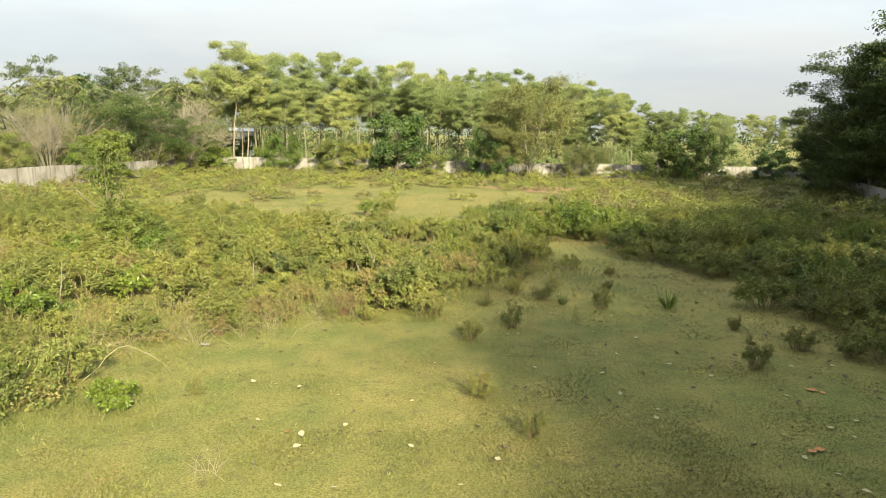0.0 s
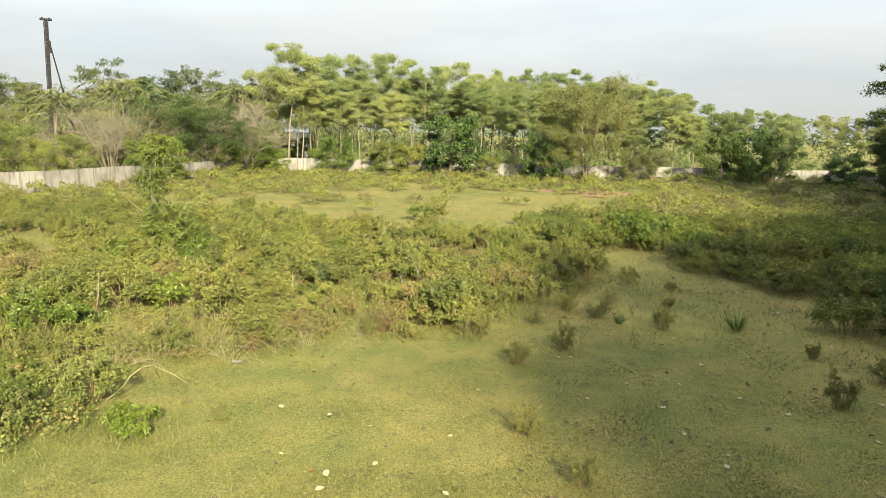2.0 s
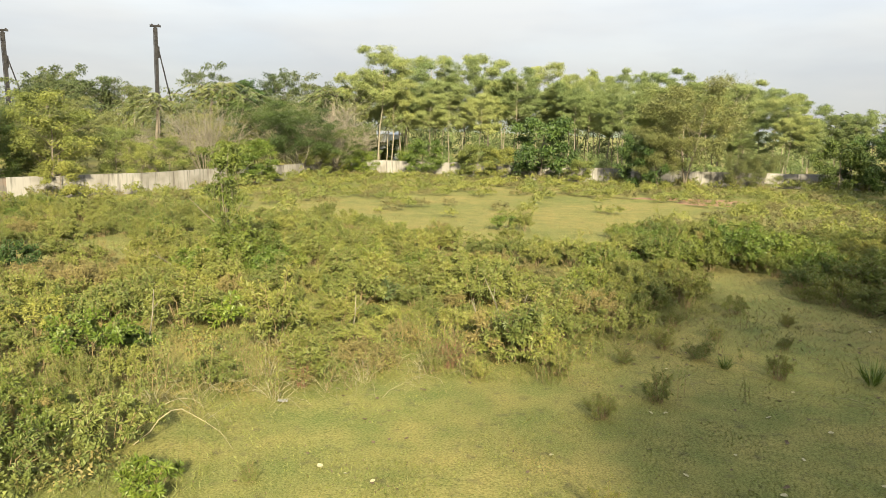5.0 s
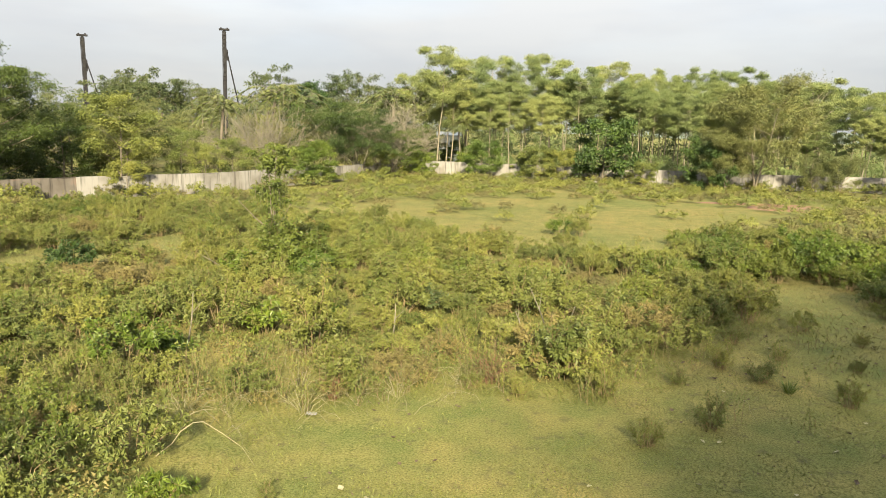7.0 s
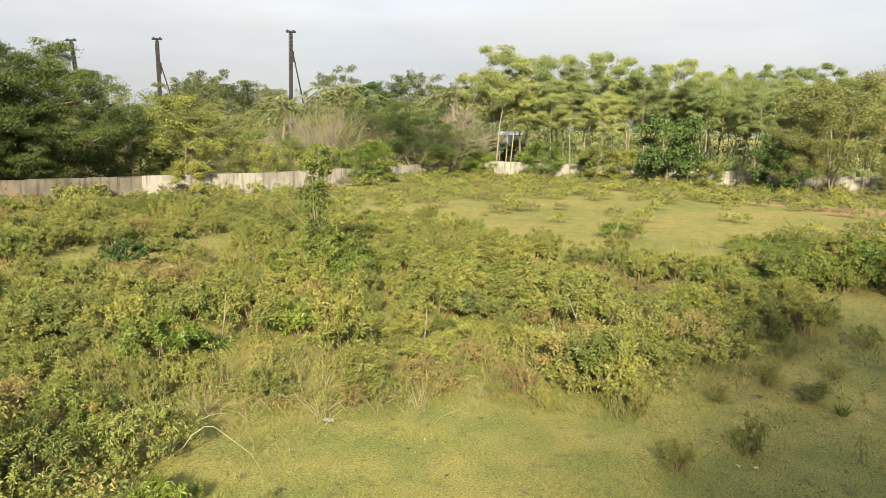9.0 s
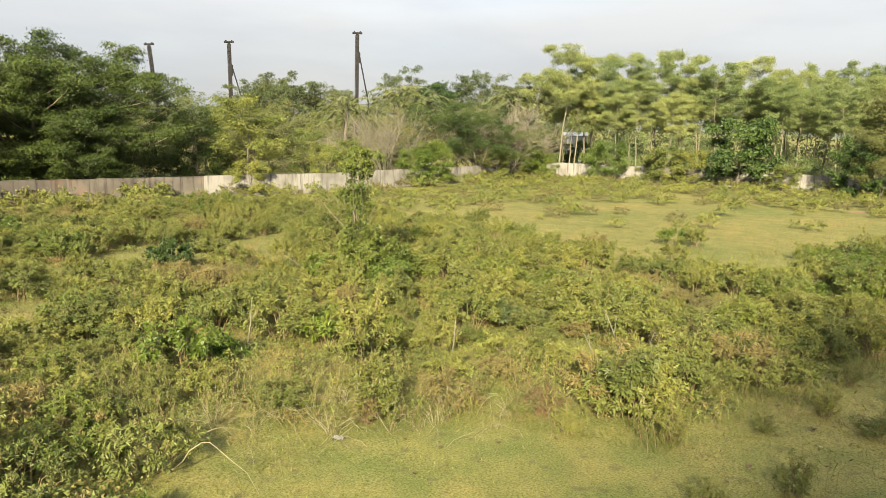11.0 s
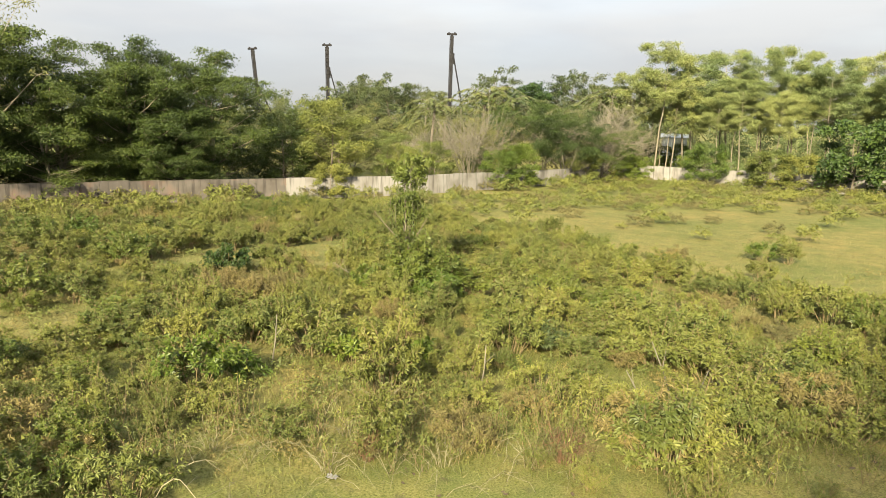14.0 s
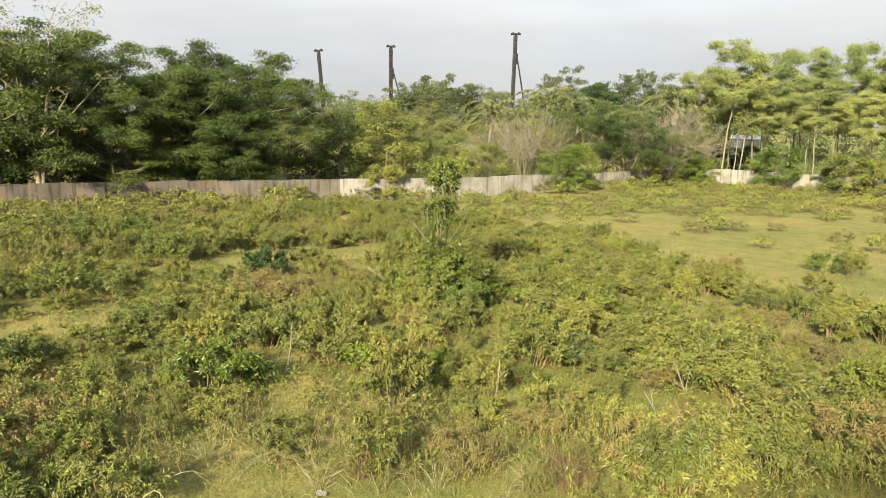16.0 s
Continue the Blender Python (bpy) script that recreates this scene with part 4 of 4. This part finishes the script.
# small weeds standing in the near clearing
wisps = []
for seed, mat, label in ((451, M_WEED, "small wispy upright weed in the short grass"), (452, M_WEED, "small half-dry weed in the short grass")):
    t, q = bush(seed, 0.95, 0.55, stems=22, sides=8, per=17, leaf=0.06, wide=0.024, lift=0.9, low=0.1)
    wisps.append(plant("wispy_weed", t, q, M_STEM, mat, label, "weed", "weeds of the clearing", ("stalk", "foliage")))
for i, (x, y, s) in enumerate([(1.93, 13.3, 0.62), (0.96, 15.4, 0.68), (8.45, 17.9, 0.85), (10.5, 19.6, 0.95), (0.9, 20.1, 0.72), (2.3, 21.6, 0.78), (-0.25, 22.8, 0.85), (-2.3, 22.0, 0.7), (5.7, 24.0, 0.75), (3.86, 25.3, 0.85), (2.85, 26.1, 0.8), (-5.6, 15.4, 0.4), (4.6, 27.6, 0.6), (6.6, 27.0, 0.5), (9.4, 21.6, 0.5), (1.6, 24.4, 0.55), (-3.6, 22.2, 0.6), (7.4, 30.0, 0.5), (3.4, 29.0, 0.8), (11.6, 19.0, 0.8)]):
    if i < 2:
        place(wisps[i], x, y, s, i * 77.0)
    else:
        again(wisps[i % 2], x, y, s, i * 77.0, s * (0.9 + 0.1 * (i % 3)))


def grass_tuft(seed, n, h, r):
    rng = np.random.default_rng(seed)
    a, rr = rng.uniform(0, 6.28, n), rng.uniform(0, 0.25, n) * r
    base = np.stack([np.cos(a) * rr, np.sin(a) * rr, np.zeros(n)], 1)
    out = np.stack([np.cos(a), np.sin(a), rng.uniform(0.9, 2.4, n)], 1)
    return leaf_quads(rng, base, out, h, 0.022)


tuft = tagged(new("grass_tuft", quad_mesh("grass_tuft", grass_tuft(440, 110, 0.75, 0.5), M_FRESH)), "tuft of tall arching green grass", "grass")
place(tuft, 8.1, 24.2)
for x, y, s in [(-44.0, 70.5, 2.6), (-45.2, 72.5, 2.8), (-46.2, 69.5, 2.7), (4.4, 24.6, 0.6), (-5.2, 24.6, 0.8)]:
    again(tuft, x, y, s, x * 50)

# ---- dry runners, sticks ----
def runner(seed, x, y, ln, h, turn, r=0.008):
    rng = np.random.default_rng(seed)
    u = np.linspace(0, 1, 9)
    pts = np.stack([u * ln, np.sin(u * 3 + rng.uniform(0, 3)) * 0.12 * ln, np.sin(u * math.pi) * h + 0.03], 1) + rng.normal(0, 0.02, (9, 3)) * ln
    pts[0, 2], pts[-1, 2] = 0.0, 0.03
    tub = Tubes()
    tub.add(pts, list(r * (1.1 - 0.7 * u)), 4)
    for k in range(3):
        p = pts[rng.integers(2, 8)]
        tub.add([p, p + rng.normal(0, 0.22, 3) * ln * np.array([1, 1, 0.3]) + np.array([0, 0, 0.05])], [r * 0.5, r * 0.2], 3)
    ob = tagged(new("dry_runner", mesh("dry_runner", tub.v, tub.f, M_PALESTEM, True)), "pale dry creeper stem lying over the grass", "stem", "dry creeper stems")
    place(ob, x, y, 1.0, turn, gz(x, y) + 0.01)


R = random.Random(3)
for i, (x, y, ln, h) in enumerate([(-8.5, 16.0, 2.0, 0.85), (-8.9, 16.6, 1.5, 0.6), (-4.2, 11.4, 0.9, 0.2), (-3.7, 11.3, 0.8, 0.25), (-3.9, 11.6, 0.7, 0.15), (-7.2, 19.4, 1.3, 0.45), (-6.6, 19.9, 1.0, 0.35), (-6.0, 20.2, 1.1, 0.3), (-7.6, 20.6, 1.2, 0.5), (-5.4, 20.6, 0.9, 0.3), (-8.8, 21.2, 1.4, 0.5), (-6.8, 21.4, 1.2, 0.6), (-4.6, 22.0, 0.9, 0.5), (7.6, 22.6, 1.6, 0.1), (2.9, 23.0, 1.1, 0.4), (-10.4, 19.0, 1.2, 0.3), (-9.6, 20.0, 1.0, 0.25)]):
    runner(500 + i, x, y, ln, h, R.uniform(0, 360) if i > 1 else 20 + 40 * i, 0.006 if i > 1 else 0.014)


# tangle of thin dry stems along the clearing's western edge
for i in range(56):
    u = R.random()
    runner(540 + i, -10.5 + 7.0 * u + R.uniform(-0.8, 0.8), 17.6 + 4.6 * u + R.uniform(-1.4, 1.4), R.uniform(0.6, 1.4), R.uniform(0.1, 0.45), R.uniform(0, 360), 0.005)

# withered plants: pale bare stems spreading from one foot
withered = plant("withered_plant", fan(565, 0.62, 0.75, 11, 2, 0.010), None, M_PALESTEM, None, "withered plant of pale bare spreading stems", "plant", "withered plants", ("branching", ""))
place(withered, -6.9, 19.3)
for x, y, s in [(-4.0, 11.5, 0.8), (-5.2, 21.0, 1.0), (-7.9, 20.9, 1.1), (-9.6, 18.4, 0.9), (-3.9, 22.4, 0.8), (-8.4, 22.8, 1.2), (3.9, 25.6, 0.8)]:
    again(withered, x, y, s, x * 70)

# reddish dried-out bush
place(plant("dry_red_bush", fan(560, 0.95, 0.6, 34, 5, 0.008), bush(561, 0.8, 0.6, stems=10, per=8, leaf=0.08, wide=0.035)[1], M_REDTWIG, M_BROWNED, "reddish brown dried-out bush with bare stems", "bush", "", ("branching", "foliage")), -3.2, 22.7)
again(bpy.data.objects["dry_red_bush"], -6.6, 20.2, 0.75, 80)


def tall_weed(seed):
    """Thin upright stems with a few hanging leaves."""
    rng = np.random.default_rng(seed)
    tub, quads = Tubes(), []
    for i in range(4):
        a, ln = rng.uniform(0, 6.28), rng.uniform(0.1, 0.4)
        h = rng.uniform(0.55, 1.1)
        b = np.array([*rng.normal(0, 0.12, 2), -0.03])
        e = b + np.array([math.cos(a) * ln, math.sin(a) * ln, h])
        m = (b + e) / 2 + rng.normal(0, 0.05, 3)
        tub.add([b, m, e], [0.007, 0.005, 0.002], 3)
        k = 13
        u = rng.uniform(0.3, 1.0, k)[:, None]
        quads.append(leaf_quads(rng, b * (1 - u) + e * u + rng.normal(0, 0.02, (k, 3)), rng.normal(0, 0.8, (k, 3)) + np.array([0, 0, -0.7]), 0.085, 0.038))
    return plant("tall_weed", tub, np.concatenate(quads), M_STEM, M_WEED, "thin upright weed with pale drooping leaves", "weed", "tall weeds", ("stalk", "foliage"))


tall = [tall_weed(571), tall_weed(572), tall_weed(573)]
for i in range(120):
    u = R.random()
    x, y = (-13.5 + 10 * u + R.uniform(-1.5, 1.5), 17.5 + 6.5 * u + R.uniform(-2.2, 2.2)) if i < 92 else (R.uniform(-2, 6), R.uniform(22, 31))
    if i < 3:
        place(tall[i], x, y, 1.0, R.uniform(0, 360))
    else:
        again(tall[i % 3], x, y, R.uniform(0.7, 1.15), R.uniform(0, 360))


def stick(x, y, h, lean_deg, turn, r=0.028):
    tub = Tubes()
    tub.add([(0, 0, -0.1), (0.03, 0.02, h * 0.5), (-0.02, 0.04, h)], [r, r * 0.8, r * 0.4], 6)
    tub.add([(0.02, 0.02, h * 0.6), (0.25, 0.1, h * 0.85)], [r * 0.5, r * 0.2], 4)
    ob = tagged(new("dead_stick", mesh("dead_stick", tub.v, tub.f, M_TWIG, True)), "bare dead stick leaning out of the shrubs", "stick", "dead sticks")
    ob.matrix_basis = pose(x, y, gz(x, y), 0, lean_deg, turn)


for a in [(-2.2, 26.9, 1.9, -22, 0), (-1.9, 26.6, 1.4, 25, 40), (-3.0, 26.8, 1.5, -35, 80), (-12.8, 22.8, 1.6, 8, 10), (-14.8, 31.0, 1.8, 30, 20), (-7.0, 25.2, 1.3, 6, 0), (-17.5, 32.2, 1.9, -55, 30)]:
    stick(*a)

# ---- fallen leaves ----
def leaf_mesh(name, mat, curl):
    n, v, f = 6, [], []
    for i in range(n + 1):
        u = i / n
        w = 0.36 * math.sin(math.pi * (u * 0.97 + 0.01) ** 0.75) ** 1.15
        z = curl * (u - 0.5) ** 2
        v += [(u - 0.5, -w, z + curl * w * 0.9), (u - 0.5, 0, z), (u - 0.5, w, z + curl * w * 1.1)]
    for i in range(n):
        for k in range(2):
            a = i * 3 + k
            f.append((a, a + 3, a + 4, a + 1))
    return mesh(name, v, f, mat, True)


PALE_LEAVES = [(0.4, 11.2), (-0.6, 15.0), (-2.7, 13.1), (-1.9, 13.6), (-0.1, 17.8), (1.9, 18.6), (4.8, 21.1), (2.5, 17.6), (4.2, 17.2), (5.0, 19.0), (7.0, 17.2), (6.2, 18.1), (8.3, 15.9), (9.5, 18.1), (4.7, 14.3), (5.7, 13.6), (7.0, 12.5), (9.1, 14.4), (7.4, 11.2), (1.8, 14.1), (-3.9, 16.0), (-4.5, 16.2), (-3.3, 15.8), (4.3, 15.8), (4.9, 14.8)]
for i in range(34):
    PALE_LEAVES.append((R.uniform(-5, 11), R.uniform(10, 30)))
kinds = [(leaf_mesh("fallen_leaf", M_DEADLEAF, 0.5), "pale yellowish dead leaf on the grass"), (leaf_mesh("fallen_leaf", M_BROWNLEAF, 0.7), "dark brown curled dead leaf on the grass"), (leaf_mesh("fallen_leaf", M_ORANGELEAF, 0.4), "large orange dead leaf on the grass")]


def drop_leaf(k, x, y, size):
    ob = tagged(new("fallen_leaf", kinds[k][0]), kinds[k][1], "leaf", "fallen leaves")
    ob.matrix_basis = pose(x, y, gz(x, y) + 0.035, R.uniform(-18, 18), R.uniform(-18, 18), R.uniform(0, 360)) @ Matrix.Diagonal((size, size, size, 1))


for x, y in PALE_LEAVES:
    drop_leaf(0, x, y, R.uniform(0.10, 0.18))
for i in range(150):
    x, y = R.uniform(1, 13), R.uniform(10, 34)
    if inside(x, y, NEAR_CLEAR):
        drop_leaf(1, x, y, R.uniform(0.08, 0.15))
for i in range(40):
    x, y = R.uniform(-6, 2), R.uniform(10, 22)
    if inside(x, y, NEAR_CLEAR):
        drop_leaf(1, x, y, R.uniform(0.08, 0.13))
for x, y, sz in [(9.1, 16.3, 0.26), (9.3, 16.15, 0.18), (7.3, 12.8, 0.23), (7.5, 12.9, 0.22), (-3.0, 13.2, 0.2)]:
    drop_leaf(2, x, y, sz)

# ---- bare red earth ----
def earth(x, y, rx, ry, h, seed, label):
    rng = np.random.default_rng(seed)
    v, f = [(0, 0, h)], []
    rings, seg = 6, 28
    for i in range(1, rings + 1):
        for k in range(seg):
            a = 6.2832 * k / seg
            w = i / rings * (1 + 0.3 * noise.noise((math.cos(a) * 1.6, math.sin(a) * 1.6, seed)))
            px, py = rx * w * math.cos(a), ry * w * math.sin(a)
            v.append((px, py, (gz(x + px, y + py) - gz(x, y)) + h * (1 - (i / rings) ** 2) + rng.normal(0, 0.03) * h * 4 * (i < rings) + (0.03 if i < rings else -0.05)))
    for k in range(seg):
        f.append((0, 1 + k, 1 + (k + 1) % seg))
    for i in range(rings - 1):
        for k in range(seg):
            a, b = 1 + i * seg + k, 1 + i * seg + (k + 1) % seg
            f.append((a, a + seg, b + seg, b))
    ob = tagged(new("earth_mound", mesh("earth_mound", v, f, M_SOIL, True)), label, "earth")
    ob.location = (x, y, gz(x, y))


earth(13.0, 79.0, 4.2, 2.2, 0.22, 3, "low heap of bare red earth in the grass")
earth(10.0, 83.0, 6.0, 1.2, 0.12, 4, "strip of bare brownish red earth")
earth(-15.2, 31.0, 0.9, 0.6, 0.25, 5, "small mound of red earth beneath the sapling")

# crumpled white scrap
bm = bmesh.new()
bmesh.ops.create_grid(bm, x_segments=7, y_segments=5, size=0.5)
rs = random.Random(8)
for v in bm.verts:
    v.co.x *= 0.42
    v.co.y *= 0.26
    v.co.z = rs.uniform(0, 0.07)
me = bpy.data.meshes.new("plastic_scrap")
bm.to_mesh(me)
bm.free()
me.materials.append(M_WHITE)
place(tagged(new("plastic_scrap", me), "crumpled white plastic scrap on the grass", "litter"), -6.65, 19.15, 0.6, 15, gz(-6.65, 19.15) + 0.04)

# ---- piling rigs beyond the scrub ----
def rig(x, y, top, lean_deg, turn, brace_at, width):
    z0 = gz(x, y)
    h = top - z0
    root = tagged(new("piling_rig"), "tall dark steel piling rig mast above the trees", "rig", "piling rigs")
    part("mast", box(width * 0.62, width * 0.5, h, 0.03), M_STEEL, root)
    for sx in (-1, 1):
        rail = box(0.16, 0.16, h - 0.8, 0.02, 0.6)
        bmesh.ops.translate(rail, vec=(sx * width * 0.42, -width * 0.34, 0), verts=rail.verts)
        part("guide_rail", rail, M_STEEL, root)
    head = box(width * 2.5, width * 0.8, width * 0.45, 0.05, h)
    part("head", head, M_STEEL, root)
    for sx in (-0.75, 0.75):
        sheave = bmesh.new()
        bmesh.ops.create_cone(sheave, cap_ends=True, segments=14, radius1=0.2, radius2=0.2, depth=0.16, matrix=Matrix.Translation((sx * width, 0, h + width * 0.45 + 0.05)) @ Matrix.Rotation(math.pi / 2, 4, "X"))
        part("sheave", sheave, M_STEEL, root)
    ham = box(width * 0.5, width * 0.5, 2.4, 0.05, h * brace_at - 2.6)
    bmesh.ops.translate(ham, vec=(width * 0.55, 0, 0), verts=ham.verts)
    part("bracket", ham, M_STEEL, root)
    for sy in (-0.8, 0.8):
        tub = Tubes()
        tub.add([(width * 0.4, sy * 0.4, h * brace_at), (4.6, sy * 1.0, 0.0)], [0.13, 0.13], 7)
        child("brace", mesh("brace", tub.v, tub.f, M_STEEL, True), root)
    rung = Tubes()
    rung.add([(-width * 0.42, -width * 0.34, 0), (width * 0.42, -width * 0.34, 0)], [0.05, 0.05], 4)
    rung_me = mesh("rung", rung.v, rung.f, M_STEEL)
    for i in range(int(h / 0.9) - 1):
        child("rung", rung_me, root).location = (0, 0, 0.95 + i * 0.9)
    part("base_frame", box(3.0, 3.4, 0.9, 0.05), M_STEEL, root)
    root.matrix_basis = pose(x, y, z0 - 0.02, 0, lean_deg, turn)


rig(-94.9, 145.9, 28.2, 0.6, 30, 0.84, 0.9)
rig(-116.8, 128.1, 25.0, -0.6, 42, 0.78, 0.85)
rig(-130.0, 119.4, 24.0, -5.0, 46, 0.6, 0.85)

# ---- white house among the trees ----
def house(x, y, turn):
    z = gz(x, y)
    root = tagged(new("house"), "white rendered house half hidden by tree trunks", "house")
    w, d, h = 4.6, 4.0, 6.0
    for nm, sx, sy, ox, oy in (("wall", w, 0.2, 0, -d / 2), ("wall", w, 0.2, 0, d / 2), ("wall", 0.2, d - 0.2, -w / 2 + 0.1, 0), ("wall", 0.2, d - 0.2, w / 2 - 0.1, 0)):
        b = box(sx, sy, h, 0)
        bmesh.ops.translate(b, vec=(ox, oy, 0), verts=b.verts)
        part(nm, b, M_HOUSE, root)
    roof_v = [(-w / 2 - 0.25, -d / 2 - 0.25, h), (w / 2 + 0.25, -d / 2 - 0.25, h), (w / 2 + 0.25, 0, h + 0.7), (-w / 2 - 0.25, 0, h + 0.7), (-w / 2 - 0.25, d / 2 + 0.25, h), (w / 2 + 0.25, d / 2 + 0.25, h)]
    roof_v += [(a, b, c + 0.14) for a, b, c in roof_v]
    roof_f = [(3, 2, 1, 0), (4, 5, 2, 3), (6, 7, 8, 9), (9, 8, 11, 10), (0, 1, 7, 6), (5, 4, 10, 11), (1, 2, 8, 7), (2, 5, 11, 8), (3, 0, 6, 9), (4, 3, 9, 10)]
    child("roof", mesh("roof", roof_v, roof_f, M_ROOF), root)
    for ox in (-1.4, 1.3):
        b = box(0.6, 0.06, 0.7, 0.01, 3.8)
        bmesh.ops.translate(b, vec=(ox, -d / 2 - 0.12, 0), verts=b.verts)
        part("window", b, M_GLASS, root, "dark window pane")
    root.matrix_basis = pose(x, y, z, 0, 0, turn)


house(-41.5, 146.0, 18)

# ---- grass ----
def grass(name, n, sample, h, w, seed, label, mat=M_BLADE):
    rng = np.random.default_rng(seed)
    p = sample(rng, n)
    z = np.array([gz(a, b) for a, b in p])
    a, lean = rng.uniform(0, 6.2832, n), rng.normal(0, 1.1, (n, 2))
    hh = h * rng.uniform(0.5, 1.5, n)
    sx, sy = np.cos(a) * w / 2, np.sin(a) * w / 2
    v = np.empty((n, 3, 3))
    v[:, 0] = np.stack([p[:, 0] - sx, p[:, 1] - sy, z - 0.01], 1)
    v[:, 1] = np.stack([p[:, 0] + sx, p[:, 1] + sy, z - 0.01], 1)
    v[:, 2] = np.stack([p[:, 0] + lean[:, 0] * hh, p[:, 1] + lean[:, 1] * hh, z + hh], 1)
    me = mesh(name, v.reshape(-1, 3).tolist(), np.arange(3 * n).reshape(-1, 3).tolist(), mat)
    return tagged(new(name, me), label, "grass", kind="stuff")


def wedge(r0, r1, a0, a1):
    def sample(rng, n):
        r = r0 * (r1 / r0) ** rng.random(n) * np.exp(rng.normal(0, 0.15, n))
        a = rng.uniform(radians(a0), radians(a1), n) + rng.normal(0, 0.12, n)
        return np.stack([1.5 - r * np.sin(a), 4 + r * np.cos(a)], 1)
    return sample


grass("short_grass", 230000, wedge(6.5, 30.0, -40, 68), 0.028, 0.016, 601, "short creeping grass of the near field")
grass("meadow_grass", 150000, wedge(26.0, 75.0, -36, 72), 0.08, 0.035, 602, "short pale grass between the shrubs", M_MEADOW)
grass("creeping_weeds", 46000, wedge(6.5, 26.0, -40, 68), 0.03, 0.036, 603, "small flat weed leaves in the short grass", M_WEED)
grass("leaf_litter", 4000, wedge(7.0, 26.0, -40, 50), 0.02, 0.05, 604, "crumbs of dead leaves in the short grass", M_BROWNLEAF)


def rough_ground(rng, n):
    """The ragged belt along the clearing, where grass stands uncut between the first shrubs."""
    out = []
    while len(out) < n:
        x, y = rng.uniform(-15, 7), rng.uniform(13, 34)
        if (inside(x, y, THIN) or fringe(x, y, 1.4) or not inside(x, y, NEAR_CLEAR)) and rng.random() < 0.55 + 0.9 * noise.noise((x * 0.7, y * 0.7, 21.0)):
            out.append((x, y))
    return np.array(out)


grass("rough_grass", 30000, rough_ground, 0.13, 0.018, 605, "uncut rough grass among the first shrubs", M_WEED)
